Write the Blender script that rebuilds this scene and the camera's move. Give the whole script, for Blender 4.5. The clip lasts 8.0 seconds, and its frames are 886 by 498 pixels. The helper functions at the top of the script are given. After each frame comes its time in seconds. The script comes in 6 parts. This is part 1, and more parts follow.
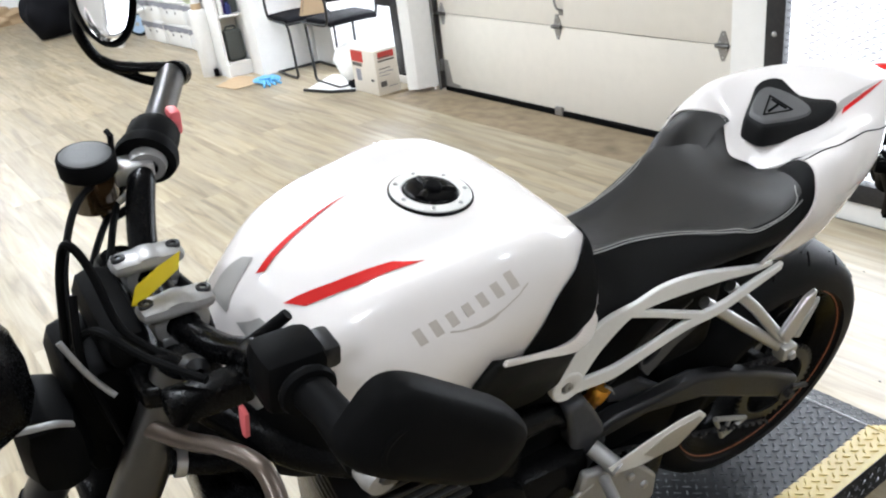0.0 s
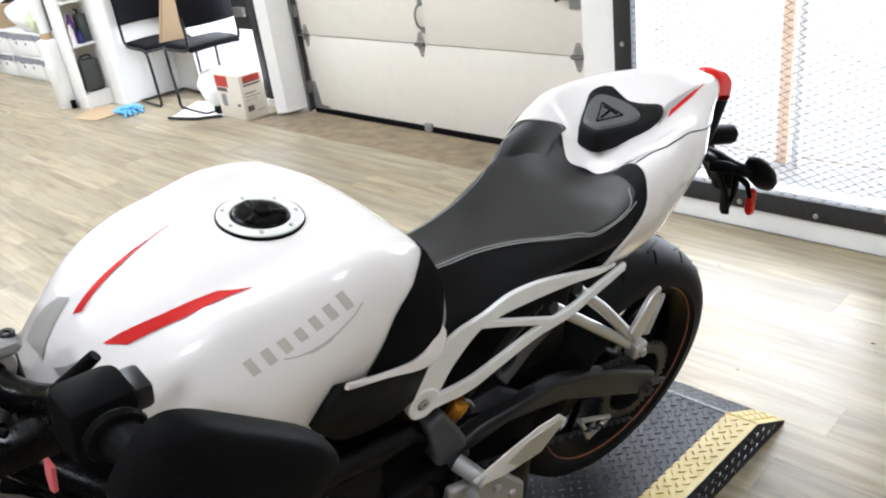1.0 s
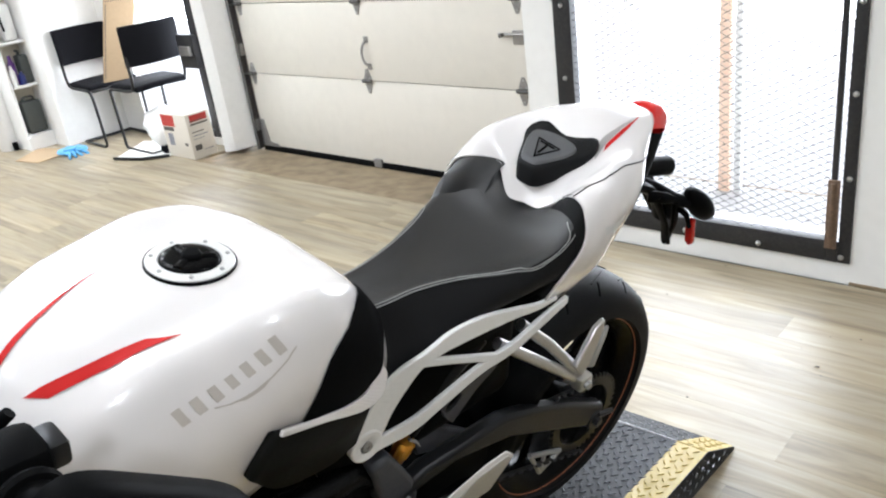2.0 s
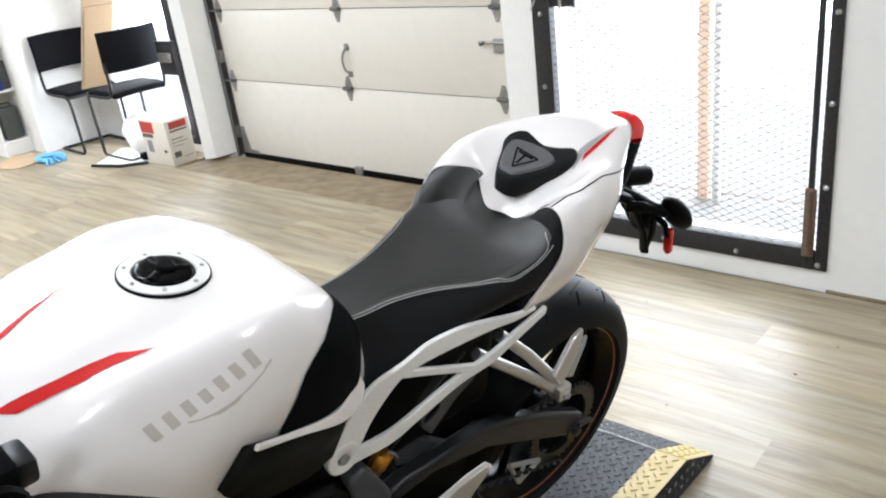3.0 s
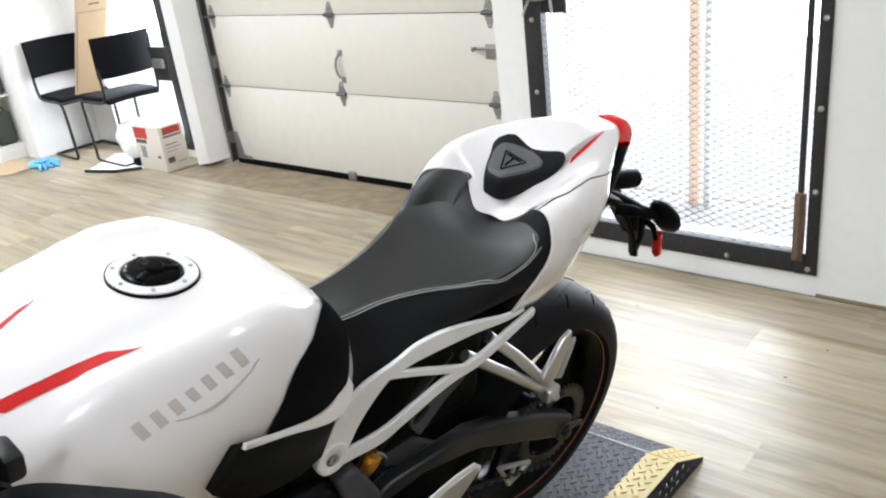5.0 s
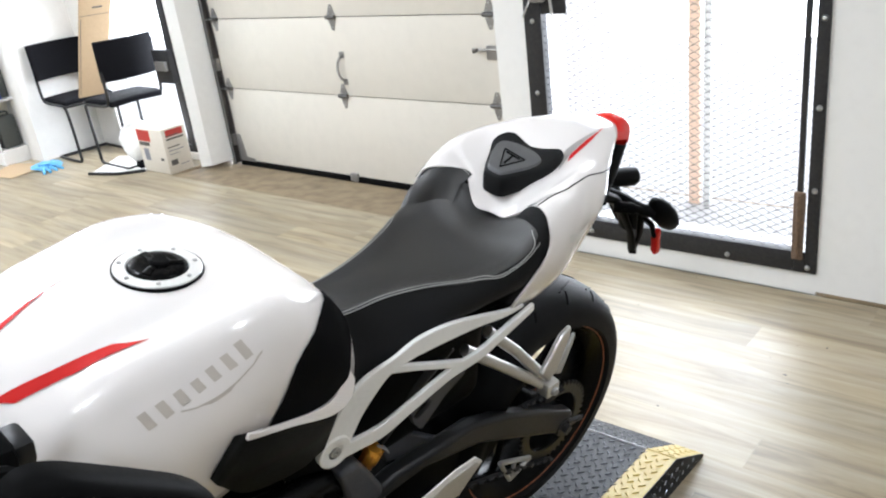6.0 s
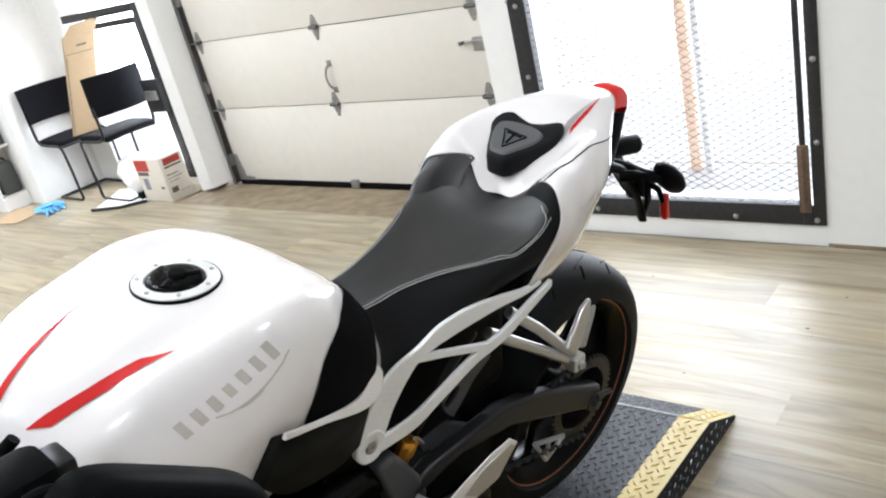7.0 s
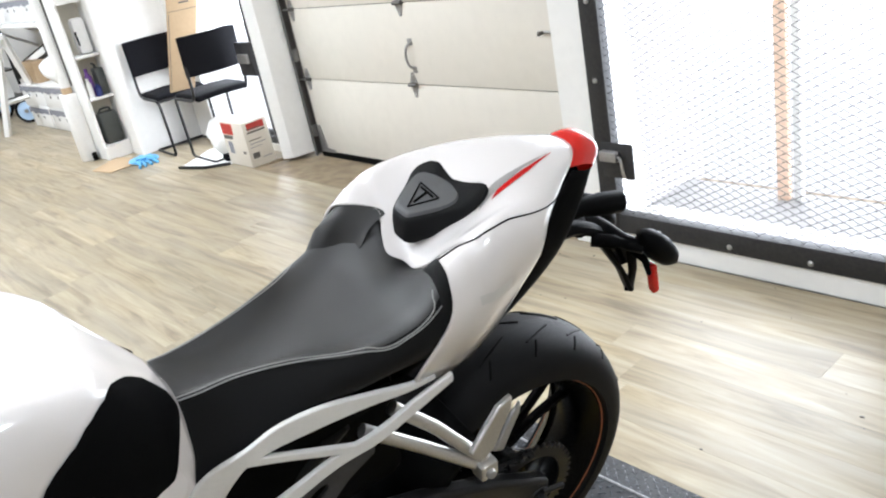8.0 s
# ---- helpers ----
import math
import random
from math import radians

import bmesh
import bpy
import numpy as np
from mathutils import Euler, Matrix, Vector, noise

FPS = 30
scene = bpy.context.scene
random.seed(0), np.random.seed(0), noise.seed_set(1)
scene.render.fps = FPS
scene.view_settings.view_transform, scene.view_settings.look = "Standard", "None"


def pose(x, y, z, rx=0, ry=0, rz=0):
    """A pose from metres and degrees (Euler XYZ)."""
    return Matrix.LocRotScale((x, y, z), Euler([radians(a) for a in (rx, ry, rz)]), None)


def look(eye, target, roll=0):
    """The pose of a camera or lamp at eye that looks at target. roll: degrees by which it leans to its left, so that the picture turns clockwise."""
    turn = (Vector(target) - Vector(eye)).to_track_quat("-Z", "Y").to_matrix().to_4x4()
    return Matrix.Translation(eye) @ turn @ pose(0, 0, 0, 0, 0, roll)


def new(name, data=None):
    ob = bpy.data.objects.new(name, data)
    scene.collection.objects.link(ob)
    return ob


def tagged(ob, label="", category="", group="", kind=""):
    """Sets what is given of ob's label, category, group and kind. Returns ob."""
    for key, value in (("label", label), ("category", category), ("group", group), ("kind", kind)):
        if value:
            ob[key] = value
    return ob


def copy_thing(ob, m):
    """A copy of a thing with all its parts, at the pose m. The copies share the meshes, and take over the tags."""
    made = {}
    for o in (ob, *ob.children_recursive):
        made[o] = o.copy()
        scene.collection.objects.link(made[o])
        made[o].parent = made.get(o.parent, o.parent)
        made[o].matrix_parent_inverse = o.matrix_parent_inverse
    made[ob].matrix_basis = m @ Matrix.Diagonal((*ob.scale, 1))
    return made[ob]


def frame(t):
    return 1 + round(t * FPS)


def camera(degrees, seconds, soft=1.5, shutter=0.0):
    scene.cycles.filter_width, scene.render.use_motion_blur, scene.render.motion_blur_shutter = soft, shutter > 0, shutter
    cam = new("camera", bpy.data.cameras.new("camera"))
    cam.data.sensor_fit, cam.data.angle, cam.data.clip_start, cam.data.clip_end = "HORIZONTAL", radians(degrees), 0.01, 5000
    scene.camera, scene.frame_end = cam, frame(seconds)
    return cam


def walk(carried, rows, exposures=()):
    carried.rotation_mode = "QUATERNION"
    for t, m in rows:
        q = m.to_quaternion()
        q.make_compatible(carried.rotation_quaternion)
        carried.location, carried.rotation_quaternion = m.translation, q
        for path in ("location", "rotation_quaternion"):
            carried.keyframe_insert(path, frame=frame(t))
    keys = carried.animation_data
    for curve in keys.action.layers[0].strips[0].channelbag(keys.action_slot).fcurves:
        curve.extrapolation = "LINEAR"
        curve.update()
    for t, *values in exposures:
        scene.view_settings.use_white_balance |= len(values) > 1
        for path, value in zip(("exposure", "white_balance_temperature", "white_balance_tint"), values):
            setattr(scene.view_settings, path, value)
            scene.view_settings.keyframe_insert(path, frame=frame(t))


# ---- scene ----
cam = camera(56.5, 8.0, soft=2.1)
PATH = [
    (0, (0.165, -0.348, 1.511), (-1.326, 0.663, 0.641), -7.6),
    (0.5, (0.182, -0.312, 1.503), (-1.215, 0.826, 0.635), -8.1),
    (1, (0.198, -0.287, 1.495), (-1.128, 0.937, 0.634), -7.8),
    (1.5, (0.209, -0.271, 1.493), (-1.083, 1.014, 0.67), -7.9),
    (3, (0.211, -0.251, 1.497), (-1.024, 1.108, 0.705), -7.3),
    (3.5, (0.213, -0.25, 1.496), (-1.022, 1.115, 0.713), -7.3),
    (4, (0.214, -0.251, 1.494), (-1.015, 1.119, 0.711), -7.2),
    (4.5, (0.219, -0.253, 1.494), (-1.008, 1.12, 0.711), -7.1),
    (6, (0.243, -0.269, 1.491), (-0.991, 1.102, 0.718), -7.4),
    (6.5, (0.249, -0.297, 1.49), (-0.989, 1.071, 0.716), -8.4),
    (7, (0.237, -0.284, 1.471), (-1.01, 1.078, 0.701), -14.0),
    (7.5, (0.297, -0.056, 1.457), (-1.11, 1.211, 0.813), -11.1),
    (8, (0.313, 0.182, 1.45), (-1.147, 1.306, 0.671), -11.6),
]
walk(cam, [(t, look(eye, target, roll)) for t, eye, target, roll in PATH],
     [(0, 0.18, 6010, 10), (3, 0.15, 6010, 10), (8, 0.17, 6010, 10)])

# ---- light ----
world = bpy.data.worlds.new("sky")
scene.world = world
world.use_nodes = True
wn = world.node_tree.nodes
sky = wn.new("ShaderNodeTexSky")
sky.sky_type = "NISHITA"
sky.sun_disc = False
sky.sun_elevation, sky.sun_rotation = radians(38), radians(20)
wn["Background"].inputs["Strength"].default_value = 0.12
world.node_tree.links.new(sky.outputs["Color"], wn["Background"].inputs["Color"])

sun = new("sun", bpy.data.lights.new("sun", "SUN"))
sun.data.energy, sun.data.angle, sun.data.color = 1.0, radians(12), (1.0, 0.97, 0.93)
sun.matrix_world = look((0, 12, 8), (-1, 3, 0))


def area(name, at, to, sx, sy, watts, color=(1, 1, 1)):
    lamp = new(name, bpy.data.lights.new(name, "AREA"))
    lamp.data.shape, lamp.data.size, lamp.data.size_y = "RECTANGLE", sx, sy
    lamp.data.energy, lamp.data.color = watts, color
    lamp.matrix_world = look(at, to)
    return lamp


# daylight entering by the caged opening and by the glass door
area("daylight_cage", (-1.14, 2.82, 0.95), (-1.14, 0.0, 0.75), 1.02, 1.7, 31, (0.95, 0.98, 1.0))
area("daylight_door", (-5.33, 3.0, 0.70), (-5.1, 0.0, 0.4), .9, 1.15, 16, (0.95, 0.98, 1.0))


# ---- materials ----
def material(name, base, rough=0.5, metal=0.0, grain=0.0, scale=60.0, tint=None, bump=0.0, bump_scale=200.0, coat=0.0, spec=0.5, stain=0.0, stain_scale=4.0, coords="Object"):
    """Principled surface with variation of colour at two scales and fine relief."""
    m = bpy.data.materials.new(name)
    m.use_nodes = True
    nt = m.node_tree
    b = nt.nodes["Principled BSDF"]
    b.inputs["Roughness"].default_value = rough
    b.inputs["Metallic"].default_value = metal
    b.inputs["Coat Weight"].default_value = coat
    b.inputs["Coat Roughness"].default_value = 0.04
    b.inputs["Specular IOR Level"].default_value = spec
    tc = nt.nodes.new("ShaderNodeTexCoord")
    base4 = (*base, 1)
    tint4 = (*(tint or [c * 0.72 for c in base]), 1)
    n1 = nt.nodes.new("ShaderNodeTexNoise")
    n1.inputs["Scale"].default_value, n1.inputs["Detail"].default_value = scale, 5
    n2 = nt.nodes.new("ShaderNodeTexNoise")
    n2.inputs["Scale"].default_value, n2.inputs["Detail"].default_value = stain_scale, 4
    for n in (n1, n2):
        nt.links.new(tc.outputs[coords], n.inputs["Vector"])
    m1 = nt.nodes.new("ShaderNodeMix")
    m1.data_type = "RGBA"
    r1 = nt.nodes.new("ShaderNodeMapRange")
    r1.inputs["From Min"].default_value, r1.inputs["From Max"].default_value = 0.35, 0.7
    r1.inputs["To Max"].default_value = grain
    nt.links.new(n1.outputs["Fac"], r1.inputs["Value"])
    r2 = nt.nodes.new("ShaderNodeMapRange")
    r2.inputs["From Min"].default_value, r2.inputs["From Max"].default_value = 0.45, 0.75
    r2.inputs["To Max"].default_value = stain
    nt.links.new(n2.outputs["Fac"], r2.inputs["Value"])
    mx = nt.nodes.new("ShaderNodeMath")
    mx.operation = "MAXIMUM"
    nt.links.new(r1.outputs["Result"], mx.inputs[0])
    nt.links.new(r2.outputs["Result"], mx.inputs[1])
    m1.inputs["A"].default_value, m1.inputs["B"].default_value = base4, tint4
    nt.links.new(mx.outputs[0], m1.inputs["Factor"])
    nt.links.new(m1.outputs["Result"], b.inputs["Base Color"])
    rr = nt.nodes.new("ShaderNodeMapRange")
    rr.inputs["To Min"].default_value, rr.inputs["To Max"].default_value = max(0.02, rough - 0.06), min(1, rough + 0.10)
    nt.links.new(n1.outputs["Fac"], rr.inputs["Value"])
    nt.links.new(rr.outputs["Result"], b.inputs["Roughness"])
    if bump:
        n3 = nt.nodes.new("ShaderNodeTexNoise")
        n3.inputs["Scale"].default_value, n3.inputs["Detail"].default_value = bump_scale, 3
        nt.links.new(tc.outputs[coords], n3.inputs["Vector"])
        bp = nt.nodes.new("ShaderNodeBump")
        bp.inputs["Strength"].default_value, bp.inputs["Distance"].default_value = bump, 0.002
        nt.links.new(n3.outputs["Fac"], bp.inputs["Height"])
        nt.links.new(bp.outputs["Normal"], b.inputs["Normal"])
    return m


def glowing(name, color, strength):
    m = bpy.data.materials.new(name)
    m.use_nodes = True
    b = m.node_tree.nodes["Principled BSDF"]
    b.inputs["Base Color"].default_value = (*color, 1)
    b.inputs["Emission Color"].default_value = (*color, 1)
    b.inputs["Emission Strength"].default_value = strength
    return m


PEARL = material("pearl_white_paint", (0.76, 0.722, 0.705), 0.22, grain=0.05, scale=900, coat=1.0, stain=0.05)
RED = material("red_decal", (0.50, 0.008, 0.006), 0.55, grain=0.1, spec=0.2)
GREY_DECAL = material("grey_decal", (0.50, 0.455, 0.41), 0.35, grain=0.1, coat=0.5)
SILVER_PAINT = material("silver_decal", (0.40, 0.39, 0.38), 0.3, metal=0.3, grain=0.1, coat=0.5)
PAD_GREY = material("grey_moulded_pad", (0.085, 0.085, 0.088), 0.5, grain=0.2, scale=300, bump=0.1, bump_scale=900, spec=0.4)
SEAT_SIDE = material("matt_black_vinyl", (0.007, 0.007, 0.0075), 0.55, grain=0.3, scale=400, bump=0.2, bump_scale=1000, tint=(0.007, 0.007, 0.0072), spec=0.15)
LEATHER = material("black_vinyl", (0.007, 0.0066, 0.0062), 0.46, grain=0.3, scale=300, bump=0.35, bump_scale=900, tint=(0.012, 0.0115, 0.011), spec=0.72)
RUBBER_PAD = material("black_knee_rubber", (0.004, 0.004, 0.0043), 0.8, grain=0.4, scale=300, bump=0.4, bump_scale=1500, spec=0.04)
THREAD = material("grey_thread", (0.30, 0.30, 0.29), 0.8, grain=0.4, scale=800)
TYRE = material("tyre_rubber", (0.006, 0.006, 0.0065), 0.6, grain=0.3, scale=150, bump=0.2, bump_scale=700, tint=(0.008, 0.008, 0.008), stain=0.3, stain_scale=9, spec=0.14)
BLACK_METAL = material("black_painted_metal", (0.002, 0.002, 0.0022), 0.24, metal=0.0, grain=0.3, scale=500, tint=(0.004, 0.004, 0.004), spec=0.08)
GREY_METAL = material("dark_grey_swingarm", (0.011, 0.011, 0.012), 0.38, metal=0.05, grain=0.3, scale=150, bump=0.06, spec=0.3)
GREY_CAST = material("mid_grey_casting", (0.060, 0.061, 0.067), 0.45, metal=0.1, grain=0.3, scale=120, bump=0.12, stain=0.2, spec=0.35)
OLIVE_PLASTIC = material("faded_black_plastic", (0.007, 0.007, 0.006), 0.55, grain=0.4, scale=300, bump=0.1, bump_scale=900, spec=0.08)
BLACK_PLASTIC = material("black_plastic", (0.005, 0.005, 0.0052), 0.45, grain=0.3, scale=600, bump=0.08, bump_scale=1200, tint=(0.004, 0.004, 0.004), spec=0.025)
ALLOY = material("brushed_alloy", (0.55, 0.54, 0.52), 0.32, metal=0.9, grain=0.25, scale=200, bump=0.05)
CAP_RING = material("satin_cap_ring", (0.78, 0.77, 0.75), 0.42, metal=0.35, grain=0.15, scale=300)
# black clutch lever, browned to carry the warm reflection in its colour
LEVER = material("black_lever_warm_reflection", (0.085, 0.066, 0.052), 0.3, metal=0.6, grain=0.15, scale=30)
FAINT_DECAL = material("faint_grey_decal", (0.60, 0.585, 0.57), 0.35, grain=0.1, coat=0.5)
CAST = material("cast_alloy_clamp", (0.34, 0.335, 0.33), 0.4, metal=0.5, grain=0.25, scale=250, bump=0.15)
WHITE_FRAME = material("white_powder_coat", (0.78, 0.77, 0.75), 0.35, grain=0.15, scale=100, stain=0.1, coat=0.3)
STEEL = material("bolt_steel", (0.5, 0.5, 0.5), 0.3, metal=1.0, grain=0.3, scale=300)
GOLD = material("gold_anodised", (0.75, 0.36, 0.05), 0.3, metal=0.8, grain=0.2)
ORANGE = material("orange_pinstripe", (0.42, 0.13, 0.05), 0.45, grain=0.2)
LENS_RED = material("red_lens", (0.62, 0.012, 0.008), 0.22, grain=0.2, scale=60, coat=0.3, bump=0.15, bump_scale=60)
PINK = material("pink_red_switch", (0.62, 0.12, 0.13), 0.4, grain=0.15)
YELLOW_TAG = material("yellow_tag", (0.95, 0.74, 0.02), 0.55, grain=0.1)
FLUID = material("brown_fluid", (0.035, 0.020, 0.008), 0.15, grain=0.3, scale=80, coat=0.8)
FORK = material("grey_fork_tube", (0.085, 0.083, 0.082), 0.3, metal=0.8, grain=0.2)
MIRROR = material("mirror_glass", (0.9, 0.9, 0.9), 0.03, metal=1.0)
NICHE_CREAM = material("cream_niche_paint", (0.66, 0.62, 0.53), 0.7, grain=0.12, scale=25, stain=0.12)
# grey mixed for the reflection on the reservoir lid's top
LID_GREY = material("lid_reflection_grey", (0.13, 0.13, 0.135), 0.35, grain=0.25, scale=200, bump=0.1)
GREEN_BAG = material("pale_green_film", (0.55, 0.60, 0.42), 0.45, grain=0.3, scale=30)
WALL = material("white_wall_paint", (0.80, 0.79, 0.77), 0.75, grain=0.12, scale=25, stain=0.12, stain_scale=1.5, bump=0.2, bump_scale=120)
DOOR_PAINT = material("cream_door_panel", (0.70, 0.66, 0.59), 0.5, grain=0.14, scale=14, stain=0.15, stain_scale=2.0, bump=0.12, bump_scale=160)
GALV = material("galvanised_steel", (0.34, 0.33, 0.32), 0.45, metal=0.7, grain=0.5, scale=90)
RAIL = material("dark_track_steel", (0.13, 0.125, 0.12), 0.5, metal=0.6, grain=0.4, scale=60)
CAGE_STEEL = material("black_angle_iron", (0.020, 0.020, 0.022), 0.55, metal=0.1, grain=0.5, scale=70, bump=0.3, bump_scale=160, stain=0.3, stain_scale=12, tint=(0.05, 0.046, 0.043), spec=0.35)
MESH_STEEL = material("black_mesh_strand", (0.03, 0.03, 0.033), 0.6, metal=0.2, grain=0.3)
RUST = material("rusty_brown_latch", (0.16, 0.10, 0.06), 0.7, grain=0.6, scale=70, tint=(0.07, 0.05, 0.04))
CARD = material("brown_cardboard", (0.46, 0.33, 0.20), 0.8, grain=0.25, scale=50, stain=0.2, bump=0.15)
BOX_WHITE = material("printed_white_carton", (0.66, 0.61, 0.53), 0.7, grain=0.2, scale=60, stain=0.2)
BOX_RED = material("red_print", (0.45, 0.04, 0.03), 0.6, grain=0.2)
PRINT = material("dark_print", (0.10, 0.09, 0.08), 0.6, grain=0.2)
CHAIR_BLACK = material("black_chair_fabric", (0.005, 0.005, 0.007), 0.85, grain=0.5, scale=400, bump=0.4, bump_scale=900, spec=0.15)
BLACK_TUBE = material("black_tube", (0.012, 0.012, 0.012), 0.35, metal=0.2, grain=0.2)
BLUE_GLOVE = material("blue_nitrile", (0.14, 0.42, 0.72), 0.5, grain=0.3, scale=90)
WHITE_PLASTIC = material("white_plastic", (0.78, 0.77, 0.75), 0.4, grain=0.15, scale=40, stain=0.1)
GREY_FELT = material("grey_felt", (0.25, 0.25, 0.28), 0.9, grain=0.4, scale=60)
BAG_GREY = material("charcoal_case", (0.06, 0.065, 0.06), 0.6, grain=0.4, scale=60)
BLUE_INK = material("dark_blue_bottle", (0.02, 0.03, 0.16), 0.35, grain=0.2)
PURPLE = material("purple_bottle", (0.12, 0.04, 0.22), 0.35, grain=0.2)
SIDING = material("diamond_plate_steel", (0.017, 0.0185, 0.022), 0.5, metal=0.0, grain=0.45, scale=60, stain=0.4, stain_scale=8, tint=(0.010, 0.011, 0.013), spec=0.18)
LUG = material("worn_plate_lug", (0.19, 0.20, 0.22), 0.25, metal=0.5, grain=0.5, scale=90)
# worn steel edge, paled further for the door's reflection along the bend
RIDGE = material("worn_reflecting_plate_edge", (0.42, 0.42, 0.43), 0.4, metal=0.5, grain=0.8, scale=120, tint=(0.2, 0.2, 0.21))
YELLOW = material("yellow_safety_paint", (0.46, 0.335, 0.06), 0.48, grain=0.4, scale=50, stain=0.5, stain_scale=18, tint=(0.42, 0.30, 0.06), bump=0.2)
CONCRETE = material("dirty_concrete", (0.27, 0.208, 0.130), 0.6, grain=0.7, scale=10, stain=0.9, stain_scale=5, tint=(0.125, 0.092, 0.056), bump=0.3, bump_scale=90)
OUT_FLOOR = material("bright_paving", (0.42, 0.41, 0.40), 0.7, grain=0.4, scale=30, stain=0.3)
# orange paint, overexposure put in by paling the base colour
ORANGE_POST = material("orange_post_washed_out", (0.90, 0.66, 0.50), 0.6, grain=0.3, scale=30)
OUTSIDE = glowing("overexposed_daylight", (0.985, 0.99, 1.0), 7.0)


# ---- mesh helpers ----
def finish(bm, name, smooth=True, bevel=0.0):
    bmesh.ops.recalc_face_normals(bm, faces=bm.faces[:])
    me = bpy.data.meshes.new(name)
    bm.to_mesh(me)
    bm.free()
    if smooth:
        me.shade_smooth()
        me.set_sharp_from_angle(angle=radians(38))
    return me


def part(name, bm, mat, parent=None, label="", smooth=True):
    me = finish(bm, name, smooth)
    me.materials.append(mat)
    ob = new(name, me)
    ob.parent = parent
    if label:
        ob["label"] = label
    return ob


def thing(name, label, category, m=None, group="", kind=""):
    ob = new(name)
    ob.empty_display_size = 0.1
    if m is not None:
        ob.matrix_world = m
    return tagged(ob, label, category, group, kind)


def add_box(bm, lo, hi, bevel=0.0):
    c = [(a + b) / 2 for a, b in zip(lo, hi)]
    d = [abs(b - a) for a, b in zip(lo, hi)]
    r = bmesh.ops.create_cube(bm, size=1, matrix=Matrix.Translation(c) @ Matrix.Diagonal((*d, 1)))
    if bevel:
        edges = list({e for v in r["verts"] for e in v.link_edges})
        bmesh.ops.bevel(bm, geom=edges, offset=bevel, segments=2, profile=0.5, affect="EDGES")
    return bm


def box(lo, hi, bevel=0.0):
    return add_box(bmesh.new(), lo, hi, bevel)


def frame_of(d):
    d = Vector(d).normalized()
    a = Vector((0, 0, 1)) if abs(d.z) < 0.9 else Vector((1, 0, 0))
    x = d.cross(a).normalized()
    return x, x.cross(d).normalized()


def smooth_path(pts, n=6):
    """Catmull-Rom through pts, with n steps to a span."""
    p = [Vector(q) for q in pts]
    p = [2 * p[0] - p[1]] + p + [2 * p[-1] - p[-2]]
    out = []
    for i in range(1, len(p) - 2):
        a, b, c, d = p[i - 1:i + 3]
        for k in range(n):
            t = k / n
            out.append(0.5 * (2 * b + (c - a) * t + (2 * a - 5 * b + 4 * c - d) * t * t + (3 * b - a - 3 * c + d) * t ** 3))
    out.append(p[-2])
    return out


def add_tube(bm, pts, radius, sides=12, flat=1.0):
    """A swept tube; radius a number or one for each point."""
    pts = [Vector(p) for p in pts]
    rs = radius if isinstance(radius, (list, tuple)) else [radius] * len(pts)
    rings = []
    x = None
    for i, p in enumerate(pts):
        d = (pts[min(i + 1, len(pts) - 1)] - pts[max(i - 1, 0)]).normalized()
        if x is None:
            x, y = frame_of(d)
        else:
            x = (x - d * x.dot(d)).normalized()
            y = x.cross(d).normalized()
        rings.append([bm.verts.new(p + (x * math.cos(a) + y * math.sin(a) * flat) * rs[i]) for a in (2 * math.pi * k / sides for k in range(sides))])
    for a, b in zip(rings, rings[1:]):
        for k in range(sides):
            bm.faces.new((a[k], a[(k + 1) % sides], b[(k + 1) % sides], b[k]))
    bm.faces.new(rings[0][::-1])
    bm.faces.new(rings[-1])
    return bm


def tube(pts, radius, sides=12, flat=1.0):
    return add_tube(bmesh.new(), pts, radius, sides, flat)


def add_lathe(bm, profile, centre, axis, segments=32, arc=2 * math.pi):
    """Turn a profile of (radius, along) about an axis."""
    c, ax = Vector(centre), Vector(axis).normalized()
    x, y = frame_of(ax)
    closed = arc > 6.28
    n = segments if closed else segments + 1
    rings = []
    for r, h in profile:
        rings.append([bm.verts.new(c + ax * h + (x * math.cos(arc * k / segments) + y * math.sin(arc * k / segments)) * max(r, 1e-5)) for k in range(n)])
    for a, b in zip(rings, rings[1:]):
        for k in range(segments):
            bm.faces.new((a[k], a[(k + 1) % n], b[(k + 1) % n], b[k]))
    return bm


def lathe(profile, centre, axis, segments=32):
    return add_lathe(bmesh.new(), profile, centre, axis, segments)


def catmull(p0, p1, p2, p3, t):
    return 0.5 * (2 * p1 + (p2 - p0) * t + (2 * p0 - 5 * p1 + 4 * p2 - p3) * t * t + (3 * p1 - p0 - 3 * p2 + p3) * t ** 3)


def spline_rows(net, n):
    """Refine a control net along its first axis."""
    net = np.asarray(net, float)
    ext = np.concatenate([2 * net[:1] - net[1:2], net, 2 * net[-1:] - net[-2:-1]])
    out = []
    for i in range(1, len(ext) - 2):
        for k in range(n):
            out.append(catmull(ext[i - 1], ext[i], ext[i + 1], ext[i + 2], k / n))
    out.append(net[-1])
    return np.array(out)


def refine(net, n, m):
    a = spline_rows(net, n)
    return np.swapaxes(spline_rows(np.swapaxes(a, 0, 1), m), 0, 1)


def mirrored(net):
    """Half net, whose rows run from the middle plane to the left, made whole."""
    net = np.asarray(net, float)
    other = net[:, :0:-1].copy()
    other[:, :, 0] *= -1
    return np.concatenate([other, net], axis=1)


def add_grid(bm, grid):
    rows = [[bm.verts.new(p) for p in row] for row in grid]
    for a, b in zip(rows, rows[1:]):
        for k in range(len(a) - 1):
            bm.faces.new((a[k], a[k + 1], b[k + 1], b[k]))
    return rows


